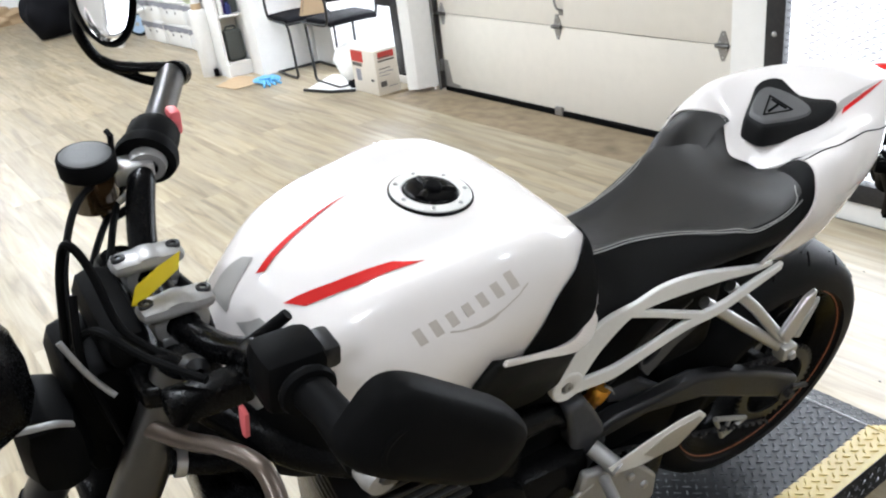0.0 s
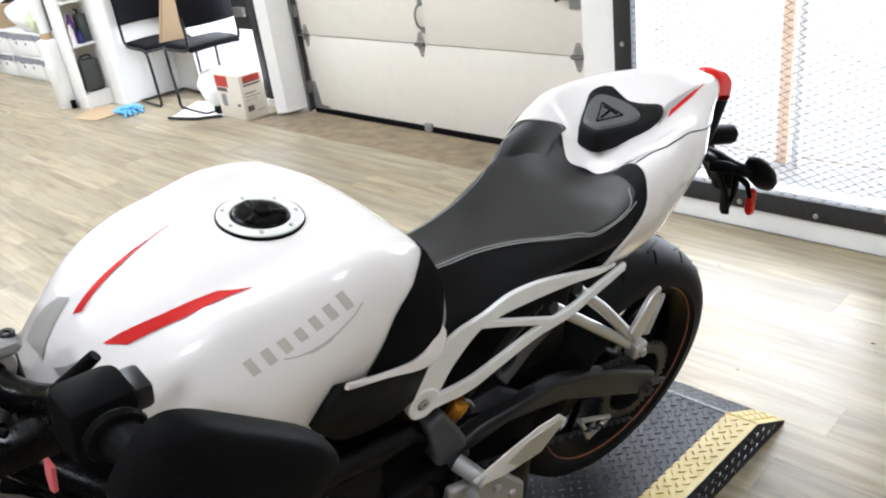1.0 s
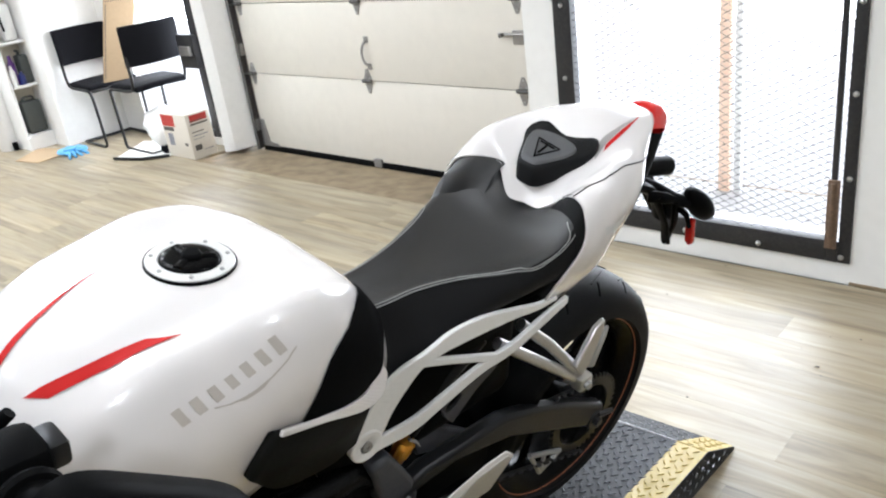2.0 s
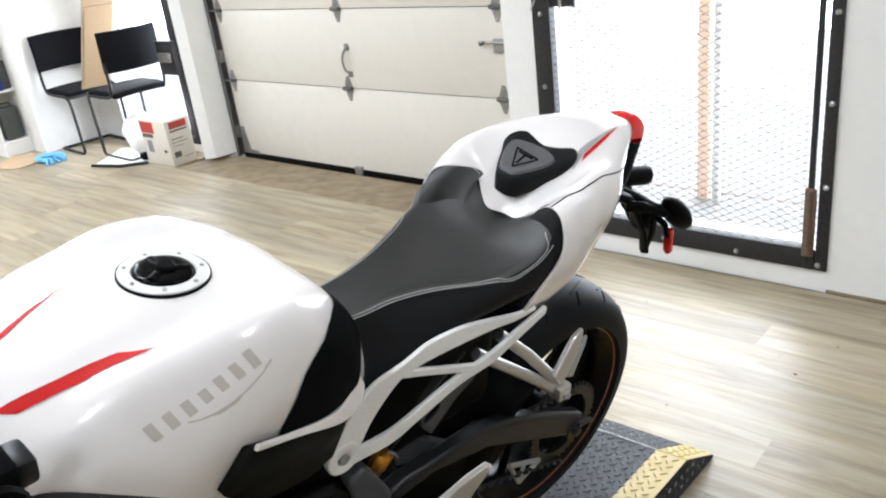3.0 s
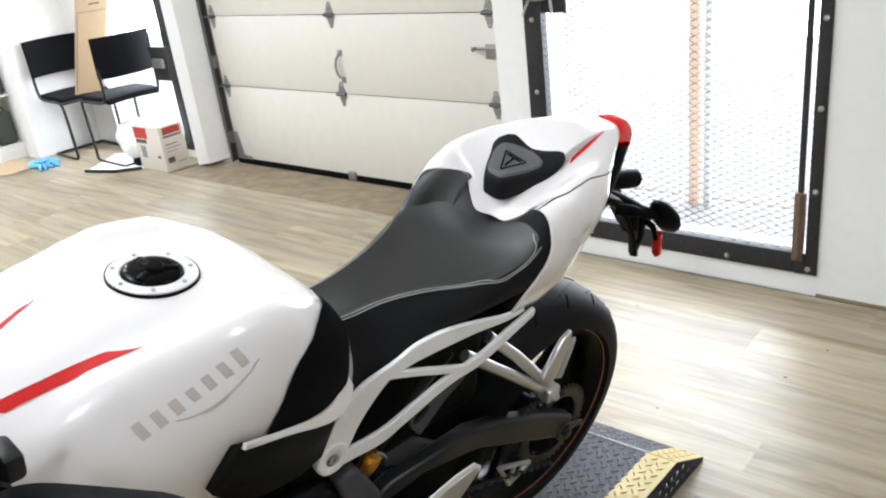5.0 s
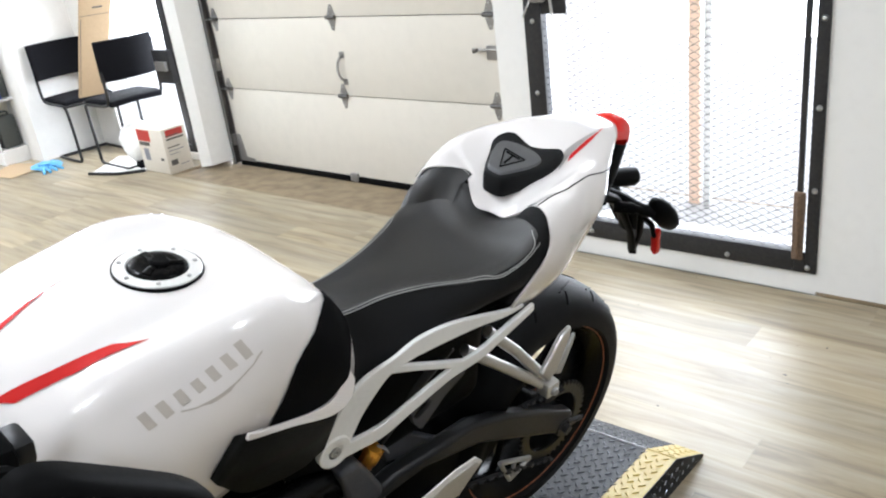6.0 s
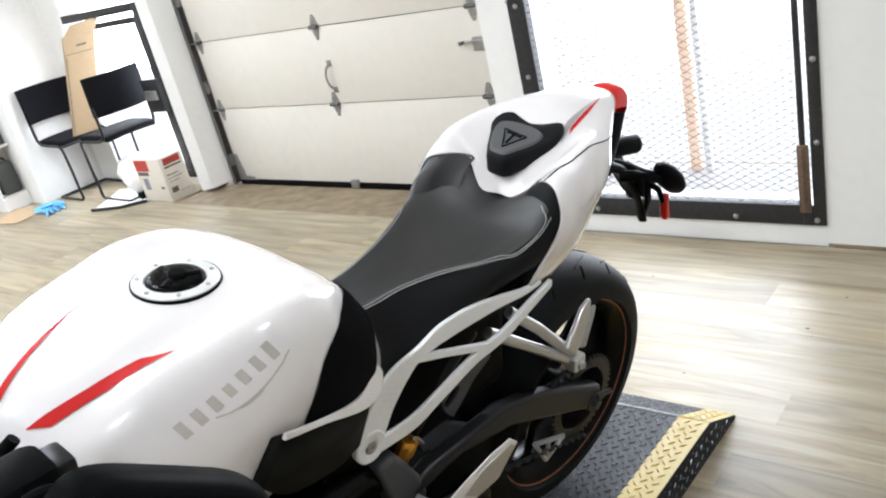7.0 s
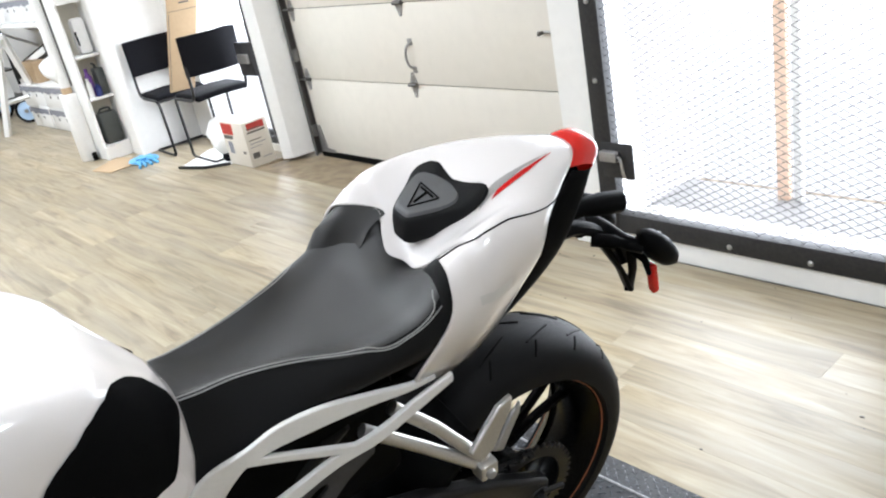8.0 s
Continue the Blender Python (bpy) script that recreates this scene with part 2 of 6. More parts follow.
def add_slab(bm, outline, normal, depth):
    """A flat plate with the given outline, extruded by depth along normal."""
    n = Vector(normal).normalized() * depth
    a = [bm.verts.new(Vector(p)) for p in outline]
    b = [bm.verts.new(Vector(p) + n) for p in outline]
    bm.faces.new(a[::-1])
    bm.faces.new(b)
    for k in range(len(a)):
        bm.faces.new((a[k], a[(k + 1) % len(a)], b[(k + 1) % len(a)], b[k]))
    return bm


def soften(ob, width=0.003, segments=2):
    mod = ob.modifiers.new("round", "BEVEL")
    mod.width, mod.segments, mod.limit_method, mod.angle_limit = width, segments, "ANGLE", radians(35)
    return ob


def thicken(ob, t=0.003):
    me = ob.data
    c = sum((v.co for v in me.vertices), Vector()) / len(me.vertices)
    if sum(p.normal.dot(p.center - c) for p in me.polygons) < 0:
        me.flip_normals()
    mod = ob.modifiers.new("thick", "SOLIDIFY")
    mod.thickness, mod.offset = t, -1
    return ob


def ribbon(upper, lower, steps=5):
    """A smooth band between two edges of as many points."""
    bm = bmesh.new()
    add_grid(bm, list(zip(smooth_path(upper, steps), smooth_path(lower, steps))))
    return bm


def ring_plate(outer, hole, depth, n=28):
    """A plate across u with an outline and an oval hole (u, v, w, half length, half width, angle)."""
    u, v0, w0, a, b, turn = hole
    rim, eye = [], []
    for k in range(n):
        t = 2 * math.pi * k / n
        d = Vector((math.cos(t), math.sin(t)))
        best = 0.0
        for (v1, w1), (v2, w2) in zip(outer, outer[1:] + outer[:1]):
            e = Vector((v2 - v1, w2 - w1))
            c = Vector((v1 - v0, w1 - w0))
            det = d.x * -e.y + e.x * d.y
            if abs(det) > 1e-9:
                r, q = (c.x * -e.y + e.x * c.y) / det, (d.x * c.y - d.y * c.x) / det
                if 0 <= q <= 1 and r > best:
                    best = r
        rim.append(Vector((u, v0 + d.x * best, w0 + d.y * best)))
        g = t - turn
        r = a * b / math.hypot(b * math.cos(g), a * math.sin(g))
        eye.append(Vector((u, v0 + d.x * r, w0 + d.y * r)))
    bm = bmesh.new()
    back = Vector((-depth if u > 0 else depth, 0, 0))
    loops = [[bm.verts.new(p) for p in line] for line in (eye, rim, [p + back for p in rim], [p + back for p in eye])]
    for x, y in zip(loops, loops[1:] + loops[:1]):
        for k in range(n):
            bm.faces.new((x[k], x[(k + 1) % n], y[(k + 1) % n], y[k]))
    return bm


def structure(name, bm, mat, label="", category=""):
    return tagged(part(name, bm, mat), label, category, kind="structure")

# round workshop lamps under the ceiling
LAMPS = [(-1.45, -0.1, 25), (0.2, -1.6, 24), (-2.9, 0.5, 30), (-2.7, -1.8, 30), (-4.4, 1.3, 44), (-5.0, -1.1, 44), (-7.0, 1.2, 64), (-9.0, 0.8, 70), (-11.6, 0.8, 60), (1.1, 0.9, 24)]
for lx, ly, watts in LAMPS:
    lamp = new("lamp", bpy.data.lights.new("lamp", "AREA"))
    lamp.data.shape, lamp.data.size, lamp.data.energy, lamp.data.color = "DISK", .34, watts, (.945, .98, 1.0)
    lamp.matrix_world = look((lx, ly, 2.86), (lx, ly, 0))

# ---- the room ----
WALL_Y = 2.61
DOOR_Y = 3.06
CEIL = 3.0
bm = bmesh.new()
add_box(bm, (-16.0, -4.0, -0.10), (3.5, 2.606, -0.005))
add_box(bm, (-16.0, 2.606, -0.10), (-4.72, 3.06, -0.005))
structure("floor", bm, CONCRETE, "concrete slab under wood-look vinyl planks", "floor")
structure("ceiling", box((-16.0, -4.0, CEIL), (3.5, 3.4, CEIL + 0.1)), WALL, "white painted workshop ceiling", "ceiling")
bm = bmesh.new()
add_box(bm, (-0.575, WALL_Y, 0), (3.5, WALL_Y + 0.25, CEIL))
add_box(bm, (-1.70, WALL_Y, 0), (-0.575, WALL_Y + 0.25, 0.085))
add_box(bm, (-1.70, WALL_Y, 2.15), (-0.575, WALL_Y + 0.25, CEIL))
add_box(bm, (-1.895, WALL_Y, 0), (-1.70, 3.28, CEIL))
structure("wall_north", bm, WALL, "white painted wall round the caged opening", "wall")
bm = bmesh.new()
add_slab(bm, [(-4.665, 2.815, 0), (-4.605, 2.861, 0), (-4.545, 3.20, 0), (-4.80, 3.20, 0), (-4.80, 3.04, 0)], (0, 0, 1), CEIL)
structure("wall_jamb", bm, WALL, "white pier between glass door and garage door", "wall")
structure("wall_lintel", box((-4.545, WALL_Y, 2.4), (-1.895, WALL_Y + 0.3, CEIL)), WALL, "white lintel over the garage door", "wall")
structure("wall_side", box((-6.42, 2.44, 0), (-6.22, 3.05, CEIL)), WALL, "white painted end of a partition", "wall")
bm = bmesh.new()
add_box(bm, (-5.90, 2.962, 1.30), (-4.80, 3.12, CEIL))
add_box(bm, (-6.22, 2.962, 0), (-5.90, 3.12, CEIL))
structure("wall_over_door", bm, WALL, "white wall beside and over the glass door", "wall")
bm = bmesh.new()
add_box(bm, (-6.475, 2.243, 1.222), (-6.44, 2.45, CEIL))
add_box(bm, (-6.475, 2.243, 0), (-6.44, 2.45, 0.10))
add_box(bm, (-6.865, 2.243, 0), (-6.475, 2.264, CEIL))
add_box(bm, (-6.865, 2.455, 0), (-6.42, 2.493, CEIL))
add_box(bm, (-7.30, 2.493, 0), (-6.42, 2.58, CEIL))
structure("wall_niche", bm, WALL, "white partition with a shelf niche", "wall")
structure("niche_lining", box((-6.66, 2.265, 0.0), (-6.60, 2.454, 1.221)), NICHE_CREAM, "cream painted back of the shelf niche", "wall")
structure("wall_far_north", box((-16.0, 3.25, 0), (-7.30, 3.45, CEIL)), WALL, "white wall behind the storage shelves", "wall")
structure("wall_west", box((-16.2, -4.0, 0), (-16.0, 3.4, CEIL)), WALL, "white far wall of the workshop", "wall")
structure("wall_south", box((-16.0, -4.2, 0), (3.5, -4.0, CEIL)), WALL, "white wall of the workshop", "wall")
structure("wall_east", box((3.5, -4.2, 0), (3.7, 3.4, CEIL)), WALL, "white end wall of the workshop", "wall")
bm = bmesh.new()
add_slab(bm, [(-4.72, 2.606, -.12), (-4.72, 2.606, -.002), (-4.72, 2.67, -.006), (-4.72, DOOR_Y, -.042), (-4.72, DOOR_Y + .1, -.045), (-4.72, DOOR_Y + .1, -.12)], (1, 0, 0), 2.98)
structure("threshold", bm, CONCRETE, "stained bare concrete strip before the garage door", "floor")

# outside
structure("ground", box((-30, 3.5, -0.12), (20, 30, -0.10)), OUT_FLOOR, "sunlit paving outside", "ground")
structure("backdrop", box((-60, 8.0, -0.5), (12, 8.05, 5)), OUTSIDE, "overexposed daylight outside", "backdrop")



def ceiling_lamp(x, y):
    c = thing("ceiling_light", "round white ceiling light, switched on", "ceiling light", Matrix.Translation((x, y, 2.9)), group="ceiling lights")
    part("housing", lathe([(.0001, .10), (.12, .10), (.19, .02), (.20, -.01), (.185, -.012)], (0, 0, 0), (0, 0, 1), 32), BLACK_METAL, c)
    part("diffuser", lathe([(.0001, -.004), (.18, -.004), (.184, .0)], (0, 0, 0), (0, 0, 1), 32), LAMP_GLOW, c, "glowing white diffuser")


LAMP_GLOW = glowing("lamp_diffuser", (1.0, .96, .92), 12.0)
for lx, ly, watts in LAMPS:
    ceiling_lamp(lx, ly)

# ---- motorcycle ----
from mathutils.bvhtree import BVHTree

# bike axes: u to its left, v to its rear, w up in its leaning plane; origin on the ramp
BIKE = Matrix(((0.96002, 0.14653, 0.23851, -0.79660), (-0.13947, 0.98914, -0.04631, 0.87970), (-0.24270, 0.01119, 0.97004, 0.17960), (0, 0, 0, 1)))
bike = thing("motorcycle", "pearl white naked motorcycle with red stripes on a steel ramp", "motorcycle", BIKE)


# slight rake and splay of the bodywork, and of the bars and lamps
BODY = Matrix(((1, 0, 0, 0), (.118, 1.011, -.025, .0278), (-.025, -.003, 1.113, -.0912), (0, 0, 0, 1)))
BARS = Matrix(((1, 0, 0, 0), (.090, 1.109, .085, .0058), (-.038, -.049, 1.079, -.1036), (0, 0, 0, 1)))


def trim(ob, m):
    for o in (ob, *ob.children_recursive):
        o.data.transform(m)


def patch(tree, a, b, n, m, off=0.0015, thick=0.0):
    """A skin laid on a surface between two edges a and b (lists of points near it)."""
    def along(line, k):
        line = [Vector(p) for p in line]
        ln = [0.0]
        for p, q in zip(line, line[1:]):
            ln.append(ln[-1] + (q - p).length)
        out = []
        for i in range(k + 1):
            s = ln[-1] * i / k
            j = max(0, min(len(line) - 2, next((x - 1 for x in range(1, len(ln)) if ln[x] >= s - 1e-9), len(line) - 2)))
            f = (s - ln[j]) / max(1e-9, ln[j + 1] - ln[j])
            out.append(line[j].lerp(line[j + 1], f))
        return out
    A, B = along(a, n), along(b, n)
    bm = bmesh.new()
    grid = []
    for p, q in zip(A, B):
        row = []
        for k in range(m + 1):
            hit, nor, _, _ = tree.find_nearest(p.lerp(q, k / m))
            c = hit - Vector((0, hit.y, 0.80))
            if nor.dot(c) < 0:
                nor = -nor
            row.append(hit + nor * off)
        grid.append(row)
    add_grid(bm, grid)
    return bm


TANK = [
    [(0, -0.955, 0.8), (0.045, -0.955, 0.8), (0.075, -0.953, 0.792), (0.095, -0.95, 0.778), (0.105, -0.945, 0.76), (0.108, -0.94, 0.74), (0.1, -0.935, 0.715), (0.085, -0.93, 0.69)],
    [(0, -0.93, 0.86), (0.05, -0.93, 0.857), (0.085, -0.928, 0.846), (0.11, -0.925, 0.822), (0.126, -0.92, 0.79), (0.13, -0.915, 0.755), (0.12, -0.91, 0.72), (0.105, -0.905, 0.69)],
    [(0, -0.87, 0.916), (0.05, -0.87, 0.9117), (0.09, -0.87, 0.9), (0.125, -0.868, 0.877), (0.15, -0.865, 0.832), (0.157, -0.86, 0.782), (0.146, -0.855, 0.73), (0.125, -0.85, 0.69)],
    [(0, -0.82, 0.941), (0.05, -0.82, 0.936), (0.09, -0.82, 0.924), (0.13, -0.82, 0.914), (0.163, -0.818, 0.877), (0.178, -0.815, 0.822), (0.165, -0.81, 0.755), (0.145, -0.805, 0.7)],
    [(0, -0.76, 0.954), (0.05, -0.76, 0.9502), (0.09, -0.76, 0.94), (0.13, -0.76, 0.939), (0.166, -0.758, 0.905), (0.186, -0.755, 0.848), (0.172, -0.75, 0.77), (0.152, -0.745, 0.712)],
    [(0, -0.7, 0.956), (0.05, -0.7, 0.9529), (0.09, -0.7, 0.943), (0.133, -0.7, 0.947), (0.167, -0.698, 0.918), (0.188, -0.695, 0.865), (0.172, -0.69, 0.78), (0.155, -0.685, 0.725)],
    [(0, -0.63, 0.952), (0.05, -0.63, 0.951), (0.09, -0.63, 0.946), (0.137, -0.63, 0.954), (0.169, -0.628, 0.926), (0.183, -0.625, 0.866), (0.166, -0.62, 0.79), (0.152, -0.615, 0.735)],
    [(0, -0.57, 0.945), (0.05, -0.57, 0.945), (0.09, -0.57, 0.941), (0.134, -0.57, 0.947), (0.163, -0.568, 0.914), (0.171, -0.565, 0.85), (0.153, -0.56, 0.78), (0.138, -0.555, 0.725)],
    [(0, -0.53, 0.934), (0.05, -0.53, 0.934), (0.088, -0.53, 0.931), (0.129, -0.53, 0.930), (0.154, -0.528, 0.894), (0.156, -0.525, 0.83), (0.139, -0.52, 0.765), (0.125, -0.515, 0.715)],
    [(0, -0.48, 0.907), (0.046, -0.48, 0.907), (0.08, -0.48, 0.904), (0.113, -0.48, 0.896), (0.128, -0.478, 0.852), (0.132, -0.476, 0.802), (0.118, -0.474, 0.745), (0.11, -0.47, 0.705)],
    [(0, -0.44, 0.86), (0.04, -0.44, 0.86), (0.066, -0.44, 0.855), (0.085, -0.44, 0.84), (0.098, -0.44, 0.81), (0.103, -0.44, 0.77), (0.104, -0.44, 0.73), (0.101, -0.44, 0.7)],
    [(0, -0.405, 0.815), (0.03, -0.405, 0.814), (0.05, -0.407, 0.808), (0.066, -0.41, 0.796), (0.08, -0.415, 0.775), (0.089, -0.42, 0.75), (0.094, -0.43, 0.72), (0.096, -0.435, 0.695)],
]
bm = bmesh.new()
add_grid(bm, refine(mirrored(TANK), 5, 4))
bm.normal_update()
tank_tree = BVHTree.FromBMesh(bm)
tank = thicken(part("tank", bm, PEARL, bike, "pearl white fuel tank"), 0.004)

# knee panels, stripes and decal shapes laid on the tank
for s in (1, -1):
    def f(pts):
        return [(s * u, v, w) for u, v, w in pts]
    part("knee_panel", patch(tank_tree,
         smooth_path(f([(.046, -.436, .853), (.062, -.456, .874), (.09, -.479, .892), (.120, -.508, .899), (.148, -.540, .897), (.170, -.583, .878), (.174, -.612, .838), (.166, -.634, .802)] if s > 0 else
                       [(.060, -.425, .820), (.085, -.460, .835), (.118, -.520, .842), (.150, -.575, .815), (.155, -.617, .783)]), 5),
         smooth_path(f([(.048, -.416, .824), (.063, -.413, .808), (.090, -.430, .792), (.108, -.450, .768), (.114, -.470, .748), (.122, -.500, .738), (.140, -.565, .755), (.156, -.622, .784)]), 5), 32, 12, 0.002), RUBBER_PAD, tank, "matt black rubber knee panel")
    if s > 0:
        up, low = [(.053, -.869, .912), (.073, -.811, .935), (.086, -.745, .948)], [(.076, -.853, .918), (.093, -.790, .937), (.104, -.713, .948)]
    else:
        up, low = [(.010, -.872, .914), (.028, -.80, .945), (.049, -.722, .953)], [(.001, -.864, .920), (.021, -.80, .946), (.048, -.724, .954)]
    part("red_stripe", patch(tank_tree, f(up), f(low), 24, 3, 0.0012), RED, tank, "red stripe")
    part("grey_flash", patch(tank_tree,
         f([(.010, -.918, .876), (.020, -.905, .885), (.030, -.878, .910), (.034, -.862, .918)] if s < 0 else [(.014, -.916, .877), (.030, -.905, .884), (.040, -.895, .893)]),
         f([(.058, -.918, .872), (.066, -.900, .888), (.062, -.882, .900), (.052, -.868, .910)] if s < 0 else [(.050, -.915, .873), (.056, -.903, .884), (.050, -.893, .893)]), 10, 6, 0.0012), SILVER_PAINT, tank, "silver grey flash")
    # maker's name as seven plain bars over a curved line
    a0, a1 = Vector((s * .168, -.766, .888)), Vector((s * .161, -.622, .918))
    lift = Vector((-s * .006, -.006, .0175))
    for k in range(7):
        p, q = a0.lerp(a1, k / 7), a0.lerp(a1, (k + .50) / 7)
        g = 0.75 + 0.25 * abs(k - 3) / 3
        part("decal_bar", patch(tank_tree, [p, p + lift * g], [q, q + lift * g], 3, 3, 0.0009), GREY_DECAL, tank, "warm grey decal bar")
    c0 = [a0.lerp(a1, .25 + .75 * t / 8) - lift * (0.62 * math.sin(math.pi * (t / 8) ** .8) + .1) for t in range(9)]
    part("decal_line", patch(tank_tree, c0, [p - lift * .10 for p in c0], 14, 1, 0.0009), GREY_DECAL, tank, "warm grey curved decal line")

# black shroud below the front of the tank
for s in (1, -1):
    def f(pts):
        return [(s * u, v, w) for u, v, w in pts]
    part("side_shroud", patch(tank_tree,
         f([(.080, -.952, .798), (.112, -.922, .836), (.138, -.890, .846), (.160, -.845, .832), (.172, -.80, .785), (.160, -.72, .745)]),
         f([(.083, -.932, .692), (.105, -.905, .692), (.125, -.85, .692), (.145, -.805, .702), (.152, -.745, .714), (.155, -.70, .722)]), 20, 8, 0.004), BLACK_PLASTIC, tank, "black plastic side shroud")

# filler cap
CAP = Vector((0, -.636, .953))
cap_ax = Vector((0, .08, 1)).normalized()
cap = part("filler_cap", lathe([(0.001, .007), (.025, .0075), (.0325, .006), (.0345, .004), (.0350, .0), (.0350, -.01)], CAP, cap_ax, 40), BLACK_METAL, bike, "black filler cap")
part("cap_ring", lathe([(.0352, .0010), (.0357, .0035), (.037, .0045), (.0495, .0035), (.0505, .0025), (.051, -.006)], CAP, cap_ax, 48), CAP_RING, cap, "bright satin alloy ring")
part("ring_edge", lathe([(.0508, .0015), (.0520, .002), (.0528, -.001), (.0528, -.008)], CAP, cap_ax, 48), BLACK_METAL, cap)
cx, cy = frame_of(cap_ax)
for k in range(7):
    a = 2 * math.pi * k / 7 + .3
    p = CAP + (cx * math.cos(a) + cy * math.sin(a)) * .0435 + cap_ax * .0042
    part("screw", lathe([(.0001, .0016), (.0022, .0015), (.0028, .0008), (.0028, -.001)], p, cap_ax, 10), STEEL, cap)
bm = bmesh.new()
add_lathe(bm, [(.0001, .012), (.009, .012), (.0115, .010), (.012, .005)], CAP + cx * .003, cap_ax, 20)
part("lock_cover", bm, BLACK_PLASTIC, cap)
for k in range(3):
    a = 2 * math.pi * k / 3 + .5
    d = cx * math.cos(a) + cy * math.sin(a)
    part("cap_rib", tube([CAP + d * .011 + cap_ax * .008, CAP + d * .029 + cap_ax * .0065], [.0045, .007], 8, .4), BLACK_METAL, cap)

for ob in (tank, cap):
    trim(ob, BODY)
# white edge strip under and behind the knee panel
upper = [(.198, -.648, .846), (.176, -.586, .806), (.150, -.520, .766), (.128, -.478, .746), (.112, -.449, .756), (.105, -.441, .774), (.099, -.434, .790)]
lower = [(.198, -.652, .838), (.176, -.577, .791), (.140, -.490, .728), (.122, -.446, .716), (.110, -.427, .735), (.105, -.432, .758), (.099, -.431, .786)]
soften(thicken(part("trim_strip", ribbon(upper, lower), PEARL, tank, "white edge strip round the knee panel", smooth=False), .006), .0015)
# seat
SEAT = [
    [(0, -.415, .808), (.030, -.414, .808), (.044, -.412, .806), (.052, -.412, .798), (.064, -.418, .775), (.084, -.425, .745), (.098, -.432, .712)],
    [(0, -.380, .796), (.030, -.380, .798), (.046, -.380, .804), (.054, -.380, .797), (.072, -.382, .770), (.092, -.385, .742), (.104, -.388, .715)],
    [(0, -.330, .788), (.033, -.330, .793), (.052, -.330, .806), (.061, -.330, .799), (.084, -.331, .774), (.102, -.333, .750), (.108, -.335, .730)],
    [(0, -.265, .786), (.045, -.265, .792), (.072, -.265, .806), (.082, -.265, .799), (.103, -.265, .780), (.114, -.265, .762), (.106, -.265, .742)],
    [(0, -.190, .790), (.065, -.190, .795), (.108, -.190, .805), (.119, -.190, .799), (.131, -.190, .783), (.128, -.190, .765), (.110, -.190, .744)],
    [(0, -.120, .800), (.078, -.118, .808), (.124, -.114, .824), (.138, -.113, .816), (.144, -.112, .790), (.134, -.115, .765), (.112, -.12, .744)],
    [(0, -.078, .810), (.075, -.076, .828), (.117, -.068, .853), (.133, -.064, .845), (.145, -.064, .808), (.143, -.07, .775), (.126, -.06, .750)],
    [(0, -.045, .812), (.060, -.045, .838), (.102, -.042, .866), (.118, -.038, .862), (.132, -.036, .830), (.134, -.035, .795), (.124, -.035, .765)],
    [(0, .010, .806), (.045, .010, .822), (.082, .000, .860), (.102, -.005, .868), (.118, -.010, .850), (.124, -.015, .810), (.118, -.02, .775)],
]
SEAT = [[tuple(BODY @ Vector(p)) for p in row] for row in SEAT]
seat_grid = refine(mirrored(SEAT), 6, 5)
bm = bmesh.new()
add_grid(bm, seat_grid)
bm.normal_update()
seat_tree = BVHTree.FromBMesh(bm)
bm.free()
bm = bmesh.new()
add_grid(bm, seat_grid[:, 17:44])
seat = part("seat", bm, LEATHER, bike, "black vinyl solo seat with grey stitching")
for lo, hi in ((0, 18), (43, 61)):
    bm = bmesh.new()
    add_grid(bm, seat_grid[:, lo:hi])
    part("side_panel", bm, SEAT_SIDE, seat, "matt black seat side panel")
for s in (1, -1):
    for du, name in ((0.0, "stitching"), (0.007, "stitching")):
        line = []
        corner = [((.124, -.138, .800),), ((.134, -.112, .809),), ((.137, -.090, .818),), ((.131, -.066, .830),), ((.119, -.047, .840),)]
        for row in SEAT[:5] + corner:
            u, v, w = row[2] if len(row) > 1 else row[0]
            hit, nor, _, _ = seat_tree.find_nearest(Vector((s * (u + du * (1 if v < -.1 else .5)), v + (.006 if du and v > -.1 else 0), w)))
            line.append(hit)
        pts = []
        for p in smooth_path(line, 8):
            hit, nor, _, _ = seat_tree.find_nearest(p)
            pts.append(hit)
        part(name, tube(pts, .0011, 6), THREAD, seat, "grey stitched seam")

# tail cowl
COWL = [
    [(0, -.042, .822), (.030, -.040, .827), (.054, -.031, .843), (.075, -.022, .863), (.108, -.034, .887), (.140, -.044, .872), (.155, -.056, .815), (.134, -.105, .722)],
    [(0, -.018, .840), (.034, -.016, .844), (.063, -.004, .864), (.092, .004, .886), (.128, -.006, .903), (.152, -.014, .874), (.161, -.026, .800), (.118, -.060, .692)],
    [(0, .026, .874), (.050, .026, .877), (.088, .026, .897), (.118, .026, .914), (.147, .020, .898), (.162, .010, .840), (.152, -.002, .762), (.108, -.010, .682)],
    [(0, .080, .903), (.050, .080, .905), (.088, .077, .913), (.116, .073, .917), (.140, .068, .892), (.147, .062, .830), (.130, .055, .756), (.094, .050, .690)],
    [(0, .140, .919), (.045, .140, .920), (.080, .139, .917), (.106, .137, .904), (.122, .134, .878), (.124, .130, .828), (.108, .106, .774), (.080, .092, .724)],
    [(0, .208, .925), (.035, .207, .923), (.062, .204, .914), (.081, .198, .899), (.091, .186, .873), (.090, .168, .838), (.080, .150, .805), (.068, .130, .765)],
    [(0, .288, .917), (.026, .284, .915), (.044, .270, .907), (.056, .250, .897), (.064, .228, .884), (.066, .208, .868), (.064, .190, .853), (.060, .172, .836)],
]


